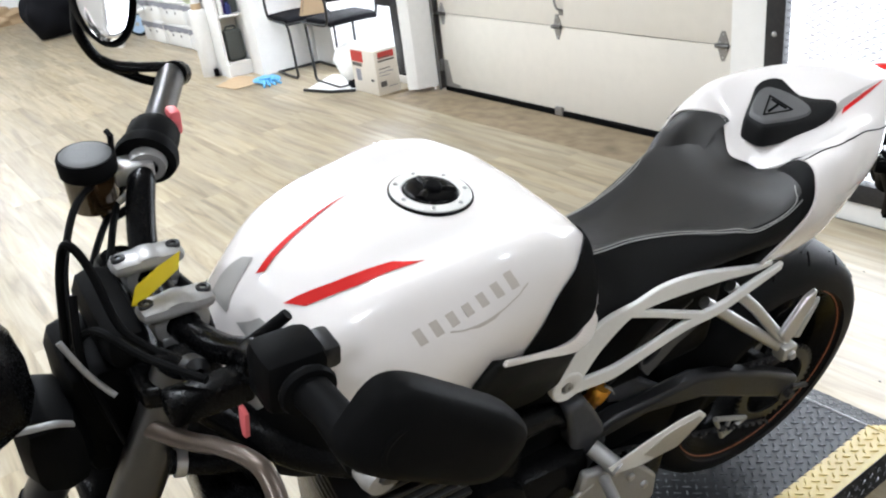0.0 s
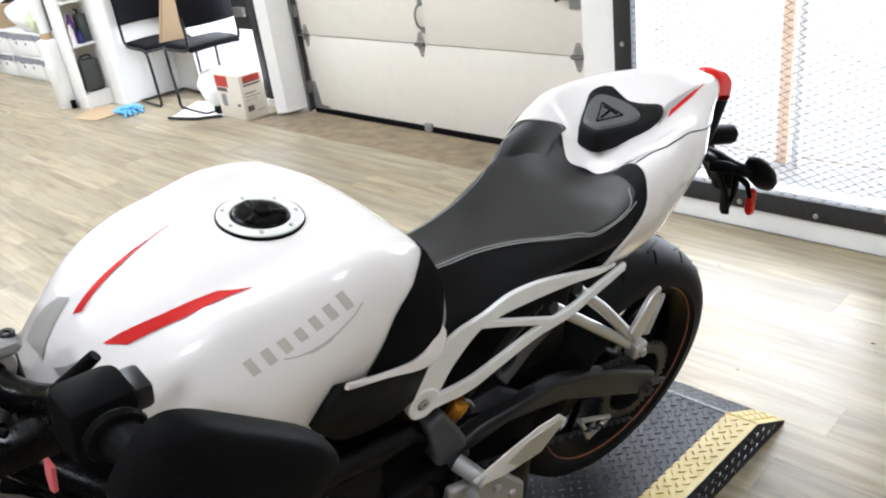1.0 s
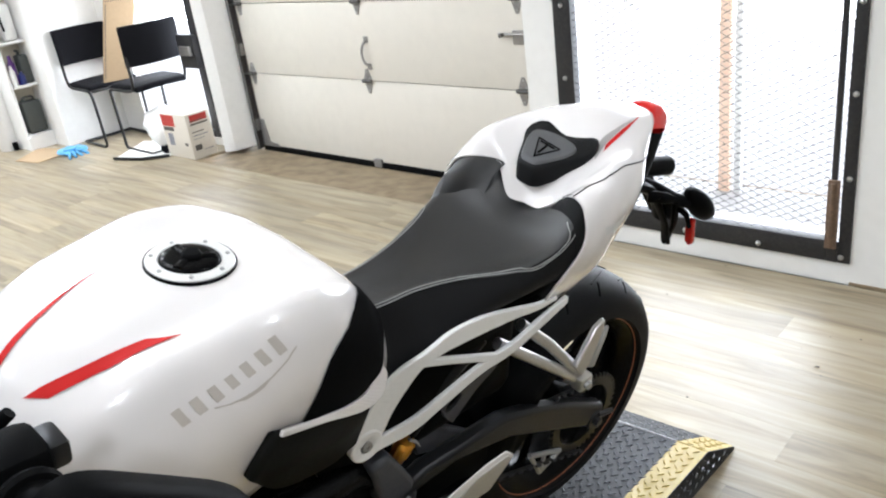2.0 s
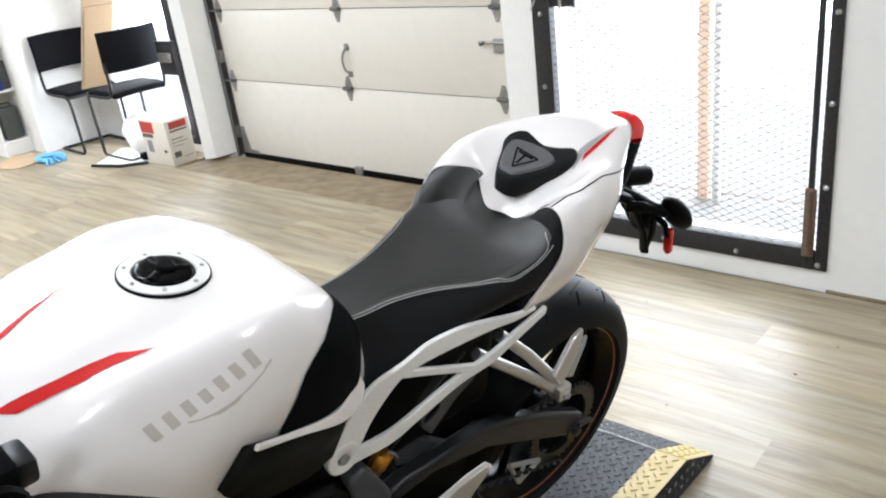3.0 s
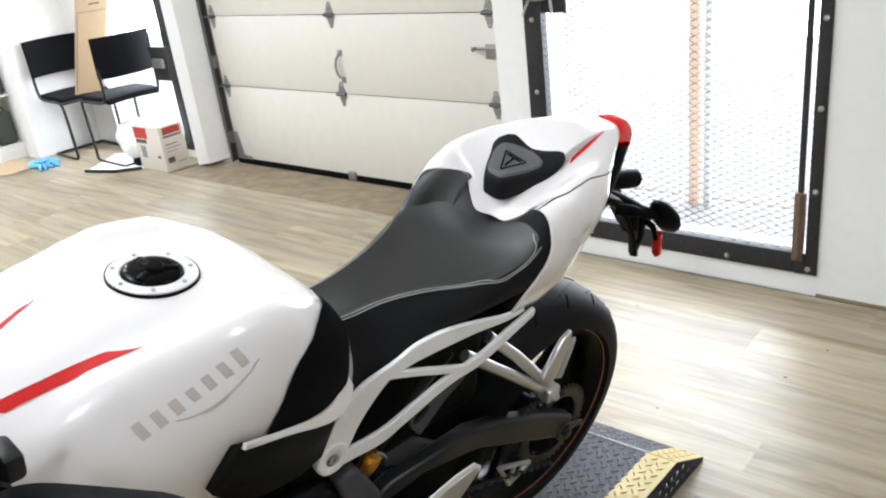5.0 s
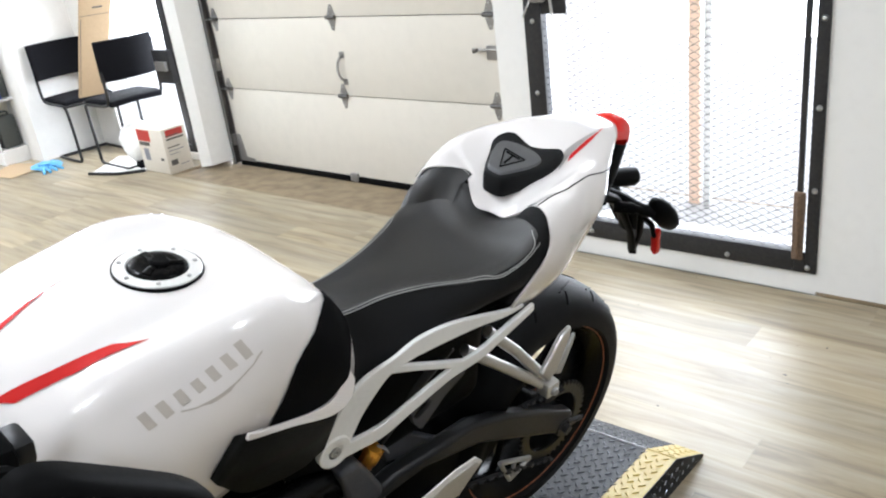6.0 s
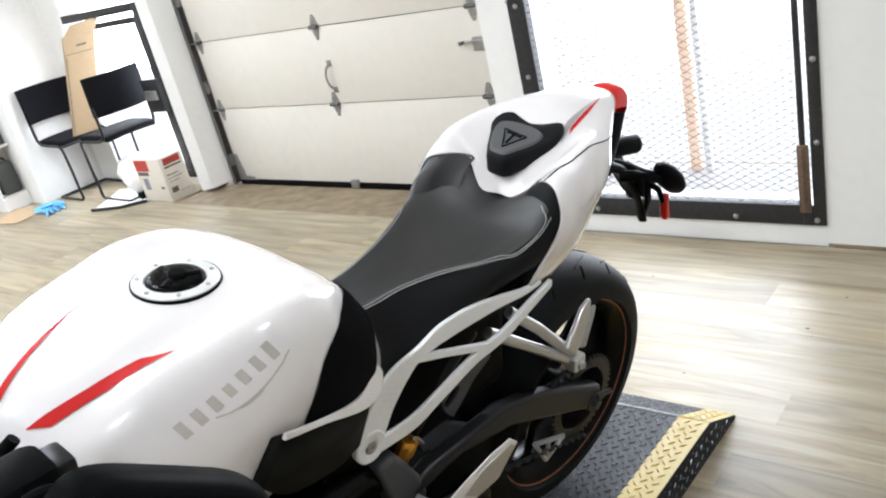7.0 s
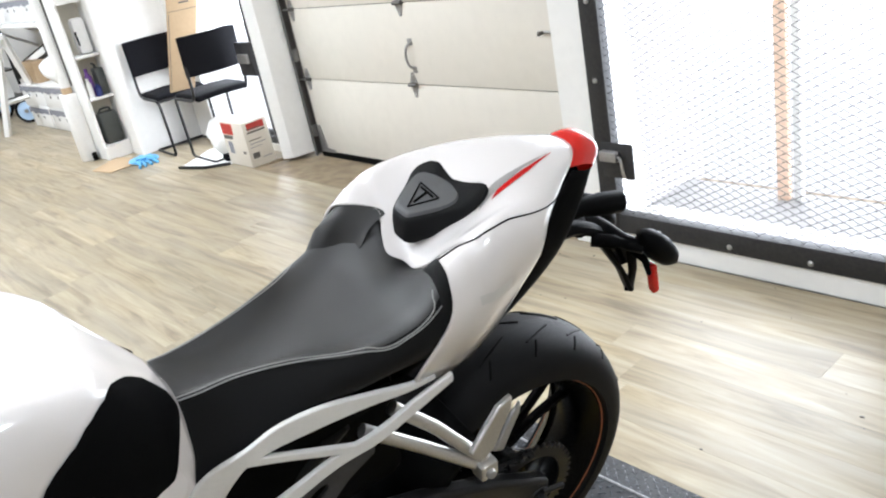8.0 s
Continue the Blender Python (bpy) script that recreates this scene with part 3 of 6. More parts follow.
def skewed(net):
    """The cowl sits a little turned and tilted to the far side, like the seat."""
    out = mirrored(net)
    for i, row in enumerate(out):
        for p in row:
            front = max(0, 1 - i / 2)
            mid = max(0, 1 - abs(p[0]) / .10) * front
            notch = max(0, 1 - abs(p[0] + .075) / .04) * front
            crown = (0, 0, .004, .013, .024, .020, .008)[i] * min(1, max(0, (.08 - p[0]) / .10))
            p[1] += .11 * (p[0] - .14) + .028 * mid + .017 * notch
            p[2] += .05 * (p[0] - .13) + .014 * notch + .004 * mid + crown
    return out


cowl_grid = refine(skewed(COWL), 7, 5)
bm = bmesh.new()
add_grid(bm, cowl_grid)
bm.normal_update()
cowl_tree = BVHTree.FromBMesh(bm)
cowl = thicken(part("tail_cowl", bm, PEARL, bike, "pearl white seat cowl with dark seam"), 0.004)
# black bolster closing the gap between seat and cowl lip
lip = cowl_grid[0]
for cut, hem in ((lip[50:71], SEAT_SIDE), (lip[0:22], LEATHER)):
    rows = []
    for p in cut:
        side = 1 if p[0] > 0 else -1
        a = Vector(p) + Vector((-.004 * side, .006, -.001))
        reach = Vector((-.004, -.020, -.028)) if side > 0 else Vector((.006, -.062, -.022))
        b = seat_tree.find_nearest(a + reach)[0] - Vector((.002 * side, 0, .003 if side > 0 else .001))
        mid = a.lerp(b, .5) + Vector((.3 * side, -.45, .66)) * (.003 if side > 0 else .009)
        rows.append([a, a.lerp(mid, .5), mid, mid.lerp(b, .5), b])
    bm = bmesh.new()
    add_grid(bm, rows)
    part("seat_hem", bm, hem, seat, "black hem tucked under the cowl")
for s in (1, -1):
    column = np.interp(np.linspace(0, 6, 43), range(7), (4.0, 3.7, 3.35, 3.3, 3.4, 3.7, 4.0)) + (0 if s > 0 else 1.3)
    pts = []
    for r, c in enumerate(column):
        x = 35 + s * 5 * c
        k = int(x)
        p = Vector(cowl_grid[r][k]).lerp(Vector(cowl_grid[r][k + 1]), x - k)
        pts.append(p + Vector((s * .4, 0, .9)) * .0006)
    part("cowl_seam", tube(pts, .0013, 6), BLACK_PLASTIC, cowl, "dark panel gap")
    if s > 0:
        part("red_flash", patch(cowl_tree, [(.069, .086, .901), (.054, .150, .911), (.034, .222, .919)], [(.059, .101, .905), (.046, .155, .913), (.033, .224, .919)], 16, 2, .001), RED, cowl, "red flash")
        part("grey_flash", patch(cowl_tree, [(.072, .062, .897), (.057, .103, .905), (.044, .157, .913), (.034, .215, .919)], [(.052, .082, .902), (.043, .110, .907), (.039, .158, .914), (.033, .217, .919)], 18, 2, .001), SILVER_PAINT, cowl, "silver grey flash")
    part("decal_bar", patch(cowl_tree, [(s * .156, -.010, .842), (s * .142, .050, .838)], [(s * .154, -.010, .826), (s * .140, .050, .822)], 8, 2, .001), FAINT_DECAL, cowl, "faint grey decal bar")
# black pad on the cowl, a rounded shield with a raised panel
SH = [(0, -.026), (.018, -.024), (.032, -.010), (.052, .022), (.068, .046), (.071, .070), (.062, .090), (.050, .094), (.026, .084), (0, .079)]
outline = SH + [(-u, v) for u, v in SH[-2:0:-1]]
PAD_U = -.010


def pad_top(u, v):
    """Height of the pad's upper face, dished along its middle and raised at the rear corners."""
    return .898 + .20 * v + .6 * u * u + .006 * max(0, (v - .03) / .06) * min(1, abs(u) / .05)


def add_shield(bm, shape, layers):
    """Stacked shrinking outlines, from the cowl (0) to the pad's upper face (1) and above it."""
    rings = []
    for f, k, lift in layers:
        ring = []
        for u, v in shape:
            uu, vv = PAD_U + u * f, .034 + (v - .034) * f
            foot = cowl_tree.find_nearest(Vector((uu, vv, .88)))[0].z - .006
            ring.append(bm.verts.new(Vector((uu, vv, foot + (pad_top(u * f, vv) - foot) * k + lift))))
        rings.append(ring)
    for a, b in zip(rings, rings[1:]):
        for k in range(len(a)):
            bm.faces.new((a[k], a[(k + 1) % len(a)], b[(k + 1) % len(a)], b[k]))
    bm.faces.new(rings[-1])
    return bm


def rounded(half):
    whole = half + [(-u, v) for u, v in half[-2:0:-1]]
    pts = smooth_path([Vector((u, v, 0)) for u, v in whole + whole[:1]], 3)[:-1]
    return [(p.x, p.y) for p in pts]


pad = part("cowl_pad", add_shield(bmesh.new(), rounded(SH), ((1.0, 0, 0), (1.01, .50, 0), (.985, .84, 0), (.94, .97, 0), (.85, 1, .001), (.5, 1, .002), (.05, 1, .002))), SEAT_SIDE, bike, "black padded shield on the seat cowl")
FACE = [(0, -.020), (.016, -.018), (.028, -.004), (.044, .022), (.050, .040), (.043, .052), (.022, .060), (0, .063)]
face = part("pad_face", add_shield(bmesh.new(), rounded(FACE), ((1.04, .90, 0), (1.0, 1, .002), (.96, 1, .0048), (.88, 1, .0056), (.4, 1, .006), (.05, 1, .006))), PAD_GREY, pad, "dark grey moulded panel")


def on_face(u, v):
    return Vector((PAD_U + u, v, pad_top(u, v) + .0066))


tri = [on_face(.026, .030), on_face(-.026, .034), on_face(.004, -.010)]
for a, b in ((0, 1), (1, 2), (2, 0)):
    part("badge_line", tube([tri[a], tri[b]], .0013, 6), BLACK_PLASTIC, pad)
mid = tri[0].lerp(tri[1], .5)
part("badge_mark", tube([mid.lerp(tri[2], .18), mid.lerp(tri[2], .72)], .0022, 6), BLACK_PLASTIC, pad)
part("badge_mark", tube([tri[0].lerp(tri[2], .16).lerp(mid, .25), tri[1].lerp(tri[2], .16).lerp(mid, .25)], .0020, 6), BLACK_PLASTIC, pad)

# tail light and what hangs under it
TL = [[(0, .270, .914), (.018, .270, .913), (.034, .264, .904), (.046, .254, .890)],
      [(0, .292, .919), (.018, .293, .917), (.034, .286, .907), (.047, .272, .888)],
      [(0, .314, .915), (.019, .315, .912), (.034, .307, .902), (.046, .293, .882)],
      [(0, .331, .897), (.019, .332, .895), (.033, .324, .887), (.042, .307, .872)],
      [(0, .324, .876), (.018, .324, .876), (.030, .316, .872), (.038, .300, .866)],
      [(0, .290, .870), (.018, .290, .870), (.030, .286, .868), (.038, .276, .864)]]
bm = bmesh.new()
add_grid(bm, refine(mirrored(TL), 2, 2))
part("tail_light", bm, LENS_RED, bike, "red faceted tail light lens")
bm = bmesh.new()
UT = [[(0, .318, .870), (.024, .314, .870), (.043, .300, .868), (.044, .262, .880)], [(0, .290, .80), (.034, .282, .80), (.054, .262, .815), (.050, .222, .845)], [(0, .25, .74), (.040, .235, .735), (.060, .205, .752), (.056, .165, .80)], [(0, .15, .70), (.05, .13, .69), (.073, .11, .70), (.07, .09, .74)], [(0, -.02, .66), (.06, -.02, .66), (.095, -.03, .67), (.09, -.035, .70)], [(0, -.15, .66), (.06, -.15, .66), (.10, -.15, .68), (.09, -.15, .70)]]
add_grid(bm, refine(mirrored(UT), 4, 3))
thicken(part("undertray", bm, BLACK_PLASTIC, bike, "black plastic undertray"), .003)
carrier = part("plate_bracket", tube(smooth_path([(0, .25, .745), (0, .33, .730), (0, .39, .695), (0, .43, .65), (0, .45, .61)], 5), [.022] * 4 + [.020] * 17, 10, .6), BLACK_PLASTIC, bike, "black number plate bracket")
bm = bmesh.new()
add_slab(bm, [(-.05, .415, .68), (.05, .415, .68), (.030, .450, .61), (-.030, .450, .61)], (0, 1, .4), .006)
soften(part("bracket_plate", bm, BLACK_PLASTIC, carrier), .003)
bm = bmesh.new()
add_slab(bm, [(.060, .452, .632), (.080, .452, .632), (.080, .468, .566), (.070, .471, .556), (.060, .468, .566)], (.1, 1, .25), .012)
soften(part("reflector", bm, LENS_RED, carrier, "red side reflector"), .004)
for s in (1, -1):
    stem = part("indicator_stem", tube(smooth_path([(s * .015, .36, .70), (s * .045, .385, .700), (s * .068, .415, .693)], 4), [.013] * 5 + [.009] * 4, 10), BLACK_PLASTIC, carrier)
    bm = bmesh.new()
    add_lathe(bm, [(.0005, -.062), (.014, -.055), (.026, -.030), (.031, .0), (.027, .028), (.014, .052), (.0005, .060)], (0, 0, 0), (0, 0, 1), 24)
    bm.transform(Matrix.Translation((s * .078, .462, .672)) @ Vector((0, .68, -.73)).to_track_quat("Z", "X").to_matrix().to_4x4() @ Matrix.Diagonal((.8, 1.08, 1.12, 1)))
    part("indicator", bm, BLACK_PLASTIC, carrier, "black teardrop turn signal")
part("bracket_leg", tube([(.028, .365, .705), (.034, .415, .625), (.020, .462, .548)], [.013, .010, .013], 8, .6), BLACK_PLASTIC, carrier)
part("bracket_leg", tube([(.046, .425, .675), (.040, .445, .61), (.020, .462, .548)], [.012, .010, .012], 8, .6), BLACK_PLASTIC, carrier)
part("reflector_stay", tube([(.040, .430, .665), (.062, .448, .645), (.070, .456, .615)], [.012, .011, .010], 8, .6), BLACK_PLASTIC, carrier)
part("hinge_block", tube(smooth_path([(-.05, .405, .695), (0, .402, .70), (.05, .405, .695), (.075, .425, .69)], 4), .016, 10, .8), BLACK_PLASTIC, carrier)
part("plate_lamp", tube([(.0, .27, .770), (.0, .345, .765), (.0, .39, .754), (.0, .435, .741), (.0, .442, .739)], [.012, .016, .021, .021, .012], 14), BLACK_PLASTIC, carrier)

trim(carrier, Matrix.Translation((-.006, -.014, -.006)))
# white subframe, passenger peg hangers
for s in (1, -1):
    def g(pts):
        return [(s * u, v, w) for u, v, w in pts]
    def band(name, upper, lower, parent, label=""):
        rows = [g([((.104 if s > 0 else .074) + .100 * min(.22, max(0, v + .40)), v, w) for v, w in edge]) for edge in (upper, lower)]
        ob = thicken(part(name, ribbon(*rows), WHITE_FRAME, parent, label, smooth=False), .009)
        ob.modifiers["thick"].offset = 0
        return soften(ob, .0022)

    sub = band("subframe", [(-.490, .613), (-.466, .656), (-.443, .688), (-.401, .718), (-.347, .733), (-.302, .750), (-.243, .752), (-.180, .740), (-.112, .718), (-.070, .712)],
               [(-.437, .600), (-.426, .618), (-.402, .654), (-.357, .702), (-.318, .714), (-.280, .717), (-.230, .718), (-.177, .717), (-.118, .706), (-.070, .704)], bike, "flat white subframe arm")
    band("lower_arm", [(-.450, .612), (-.424, .604), (-.367, .605), (-.308, .626), (-.234, .653), (-.169, .664), (-.103, .683), (-.040, .697)],
         [(-.452, .580), (-.425, .577), (-.368, .576), (-.309, .600), (-.235, .630), (-.170, .641), (-.104, .661), (-.040, .682)], sub)
    band("cross_brace", [(-.352, .722), (-.300, .698), (-.205, .658)], [(-.358, .707), (-.300, .684), (-.215, .646)], sub)
    part("pivot_boss", lathe([(.013, .003), (.015, .0045), (.0275, .0045), (.030, .0025), (.030, -.008)], (s * .1065, -.462, .606), (s, 0, 0), 28), WHITE_FRAME, sub)
    part("pivot_washer", lathe([(.0001, -.002), (.014, -.002), (.0148, .0035), (.0155, .0045)], (s * .1065, -.462, .606), (s, 0, 0), 24), CAST, sub, "grey countersunk washer")
    part("pivot_bolt", lathe([(.0001, .002), (.004, .002), (.0042, .005), (.009, .005), (.0095, -.002)], (s * .1065, -.462, .606), (s, 0, 0), 12), STEEL, sub, "steel bolt head")
    bm = bmesh.new()
    add_slab(bm, g([(.101, -.345, .700), (.104, -.24, .672), (.113, -.12, .700), (.112, -.24, .718), (.104, -.30, .712)]), (-s, 0, 0), .004)
    part("infill_panel", bm, BLACK_PLASTIC, sub, "black infill panel")
    hang = part("peg_hanger", tube(g([(.106, -.185, .655), (.128, -.107, .588), (.166, -.018, .514)]), .0105, 14), ALLOY, bike, "silver tube footpeg hanger")
    part("hanger_tube", tube(g([(.110, -.135, .672), (.130, -.078, .610), (.164, -.014, .524)]), .0105, 14), ALLOY, hang)
    bm = bmesh.new()
    add_box(bm, (-.014, -.018, -.016), (.014, .016, .016), .006)
    bm.transform(Matrix.Translation((s * .170, -.018, .516)))
    part("peg_block", bm, ALLOY, hang)
    part("peg_pin", lathe([(.0001, .006), (.007, .005), (.009, 0), (.009, -.006)], (s * .186, -.020, .516), (s, -.1, .1), 14), CAST, hang)
    bm = bmesh.new()
    add_slab(bm, g([(.166, -.030, .535), (.160, -.045, .560), (.146, .020, .608), (.142, .050, .612), (.146, .046, .592), (.158, .0, .540)]), (s, 0, .25), .012)
    soften(part("footpeg", bm, ALLOY, hang, "folded alloy footpeg"), .004)
    bm = bmesh.new()
    add_slab(bm, g([(.158, .0, .530), (.150, .045, .580), (.142, .070, .585), (.144, .064, .565), (.158, .02, .520)]), (s, 0, .25), .010)
    soften(part("footpeg_rubber", bm, CAST, hang), .004)

# rear wheel
AX = Vector((-.035, .143, .236))


def add_wheel(parent_name, AX, width, label):
    bm = bmesh.new()
    prof = [(.226, -width * .80), (.236, -width * .90)]
    for k in range(25):
        a = math.pi * k / 24
        prof.append((.236 + .073 * math.sin(a) ** .70, -width * .98 * math.cos(a)))
    prof += [(.236, width * .90), (.226, width * .80)]
    add_lathe(bm, prof, AX, (1, 0, 0), 96)
    wheel = part(parent_name, bm, TYRE, bike, label)
    rim = part("rim", lathe([(.20, -width * .5), (.222, -width * .78), (.232, -width * .84), (.233, -width * .70), (.212, -width * .55), (.200, -.02), (.200, .02), (.212, width * .55), (.233, width * .70), (.232, width * .84), (.222, width * .78), (.20, width * .5)], AX, (1, 0, 0), 64), BLACK_METAL, wheel, "black cast rim")
    for s in (1, -1):
        part("pinstripe", lathe([(.2290, .0), (.2298, .0012), (.2310, .0012), (.2318, .0)], AX + Vector((s * (width * .845), 0, 0)), (s, 0, 0), 64), ORANGE, wheel, "orange rim pinstripe")
    part("hub", lathe([(.0001, -.07), (.03, -.07), (.045, -.05), (.035, 0), (.045, .05), (.03, .07), (.0001, .07)], AX, (1, 0, 0), 24), BLACK_METAL, wheel)
    for k in range(5):
        a = 2 * math.pi * k / 5 + .5
        d = Vector((0, math.cos(a), math.sin(a)))
        e = Vector((0, -math.sin(a), math.cos(a)))
        for q in (1, -1):
            part("spoke", tube([AX + d * .035 + e * q * .012, AX + d * .12 + e * q * .022, AX + d * .205 + e * q * .045], [.016, .012, .013], 8, .7), BLACK_METAL, wheel)
    return wheel


rear = add_wheel("rear_wheel", AX, .091, "black rear wheel with sports tyre")
# curved sipes in the tread
for k in range(18):
    a = 2 * math.pi * k / 18
    for s in (1, -1):
        for start, step, turn, count in ((.54, .028, .060, 5), (.66, .040, .022, 4)):
            pts = []
            for j in range(count):
                b = math.pi * (start + step * j)
                r = .236 + .073 * math.sin(b) ** .70 + .0004
                ang = a + s * .09 + (.17 if start > .6 else 0) + j * turn
                pts.append(AX + Vector((-s * .091 * .98 * math.cos(b), math.cos(ang) * r, math.sin(ang) * r)))
            part("tread_groove", tube(pts, .0020, 5), BLACK_PLASTIC, rear)
bm = bmesh.new()
for k in range(42):
    a = 2 * math.pi * k / 42
    d, e = Vector((0, math.cos(a), math.sin(a))), Vector((0, -math.sin(a), math.cos(a)))
    add_slab(bm, [AX + Vector((.112, 0, .01)) + d * .098 - e * .005, AX + Vector((.112, 0, .01)) + d * .098 + e * .005, AX + Vector((.112, 0, .01)) + d * .108 + e * .002, AX + Vector((.112, 0, .01)) + d * .108 - e * .002], (1, 0, 0), .005)
add_lathe(bm, [(.078, 0), (.099, 0), (.099, .005), (.078, .005), (.078, 0)], AX + Vector((.112, 0, .01)), (1, 0, 0), 42)
part("sprocket", bm, GREY_METAL, rear, "dark grey steel sprocket")
part("brake_disc", lathe([(.065, 0), (.110, 0), (.110, .005), (.065, .005), (.065, 0)], AX + Vector((-.09, 0, 0)), (1, 0, 0), 40), STEEL, rear)
part("axle_nut", lathe([(.0001, .014), (.010, .014), (.012, .011), (.012, 0)], AX + Vector((.147, 0, .02)), (1, 0, 0), 6), GREY_METAL, rear)
# chain run
CH = [(.086, .148, .350), (.086, 0, .385), (.087, -.18, .420), (.089, -.36, .440)]
CL = [(.086, .148, .134), (.086, 0, .20), (.087, -.18, .275), (.089, -.36, .345)]
for line in (CH, CL):
    chain = part("drive_chain", tube(smooth_path(line, 6), .004, 6), GREY_METAL, bike, "dark roller chain")
    path = smooth_path(line, 12)
    for p, q in list(zip(path, path[1:]))[::2]:
        part("chain_link", tube([p + Vector((.004, 0, 0)), q + Vector((.004, 0, 0))], .0065, 6, .5), GREY_METAL, chain)

# swingarm
for s in (1, -1):
    bm = bmesh.new()
    o = [(-.40, .445), (-.340, .462), (-.250, .458), (-.147, .455), (-.06, .420), (.060, .357), (.145, .300), (.172, .285), (.166, .240), (.12, .248), (.03, .300), (-.13, .392), (-.27, .430), (-.40, .42)]
    add_slab(bm, [(s * (.112 if s > 0 else .118), v, w) for v, w in o], (-s, 0, 0), .034)
    arm = soften(part("swingarm", bm, GREY_METAL, bike, "dark grey painted swingarm"), .009, 3)
    part("adjuster", tube([(s * .114, .15, .268), (s * .114, .20, .250)], .006, 8), GREY_METAL, arm, "steel chain adjuster")
    part("axle_plate", lathe([(.0001, .006), (.022, .006), (.024, .003), (.024, -.004)], AX + Vector((s * .113 + .03, 0, .02)), (s, 0, 0), 24), GREY_METAL, arm)
bm = bmesh.new()
tri2 = [Vector((.085, -.030, .243)), Vector((.085, .070, .190)), Vector((.085, .008, .165))]
for a, b in ((0, 1), (1, 2), (2, 0)):
    add_tube(bm, [tri2[a], tri2[b]], .0055, 8)
add_tube(bm, [tri2[2], tri2[0].lerp(tri2[1], .5)], .0045, 8)
part("chain_guide", bm, CAST, bike, "pale cast chain guide")
# hugger over the wheel
bm = bmesh.new()
HG = []
for k in range(7):
    a = radians(62 + 18 * k)
    r = .325
    HG.append([(0, AX.y + math.cos(a) * r * 1.0, AX.z + math.sin(a) * r), (.05, AX.y + math.cos(a) * (r - .004), AX.z + math.sin(a) * (r - .004)), (.085, AX.y + math.cos(a) * (r - .03), AX.z + math.sin(a) * (r - .03)), (.095, AX.y + math.cos(a) * (r - .07), AX.z + math.sin(a) * (r - .07))])
add_grid(bm, refine(mirrored(HG[3:]), 4, 3))
thicken(part("hugger", bm, BLACK_PLASTIC, bike, "black rear mudguard"), .003)

# dark side covers, heel plate, gold adjuster
for s in (1, -1):
    def g(pts):
        return [(s * u, v, w) for u, v, w in pts]
    bm = bmesh.new()
    bm.free()
    bm = ribbon(g([(.196, -.656, .834), (.175, -.579, .789), (.139, -.494, .726), (.120, -.458, .704)]), g([(.190, -.692, .781), (.168, -.641, .708), (.134, -.545, .648), (.112, -.484, .630)]))
    thicken(part("side_cover", bm, OLIVE_PLASTIC, bike, "faded black side cover under the tank"), .012)
    bm = bmesh.new()
    add_slab(bm, g([(.112, -.458, .545), (.112, -.420, .555), (.112, -.396, .515), (.112, -.370, .462), (.112, -.358, .415), (.112, -.372, .372), (.112, -.394, .350), (.112, -.428, .360), (.112, -.434, .420), (.112, -.440, .470)]), (-s, 0, 0), .05)
    soften(part("frame_plate", bm, GREY_CAST, bike, "mid grey frame casting"), .009, 3)
    brace = part("rear_casting", ring_plate([(-.292, .574), (-.215, .592), (-.107, .613), (-.119, .591), (-.193, .563), (-.263, .502), (-.282, .530)], (s * .088, -.262, .552, .022, .010, .55), .014), GREY_CAST, bike, "grey casting with an oval hole", smooth=False)
    soften(brace, .003)
    bm = bmesh.new()
    add_slab(bm, g([(.072, -.345, .520), (.072, -.297, .523), (.072, -.265, .480), (.072, -.193, .416), (.072, -.298, .441), (.072, -.330, .455)]), (-s, 0, 0), .02)
    gusset = soften(part("swingarm_gusset", bm, GREY_CAST, bike, "grey swingarm gusset"), .004)
    part("bright_edge", tube(g([(.073, -.300, .443), (.073, -.193, .418)]), .0028, 8), CAST, gusset)
    bm = bmesh.new()
    add_slab(bm, g([(.172, -.405, .432), (.172, -.332, .452), (.172, -.256, .465), (.172, -.208, .464), (.172, -.188, .440), (.172, -.243, .390), (.172, -.330, .392), (.172, -.390, .408)]), (-s, 0, 0), .004)
    heel = soften(part("heel_plate", bm, CAP_RING, bike, "pale satin alloy heel guard"), .002)
    # lower facet laid on in duller alloy to imitate what it reflects
    bm = bmesh.new()
    add_slab(bm, g([(.1735, -.330, .425), (.1735, -.280, .448), (.1735, -.208, .452), (.1735, -.196, .438), (.1735, -.245, .396), (.1735, -.300, .396)]), (-s, 0, 0), .0015)
    part("heel_recess", bm, ALLOY, heel, "lower facet, duller alloy for the reflection in it")
    for v, w in ((-.375, .392), (-.335, .350), (-.295, .300)):
        part("bracket_bolt", lathe([(.0001, .007), (.006, .007), (.008, .005), (.0085, 0)], (s * .158, v, w), (s, 0, 0), 12), STEEL, heel)
    part("rider_peg", tube(g([(.165, -.405, .40), (.235, -.425, .40)]), .011, 10), CAST, heel)
    part("peg_mount", tube(g([(.12, -.40, .43), (.170, -.38, .415)]), .016, 10), CAST, heel)
    bm = bmesh.new()
    add_slab(bm, g([(.158, -.440, .418), (.158, -.379, .398), (.158, -.315, .368), (.158, -.262, .300), (.158, -.258, .235), (.158, -.30, .21), (.158, -.345, .25), (.158, -.40, .30), (.158, -.45, .36)]), (-s, 0, 0), .02)
    soften(part("peg_bracket", bm, CAST, heel, "cast alloy footpeg bracket"), .006)
    part("gear_rod", tube(g([(.155, -.42, .385), (.155, -.54, .33)]), .005, 8), STEEL, heel)
bm = bmesh.new()
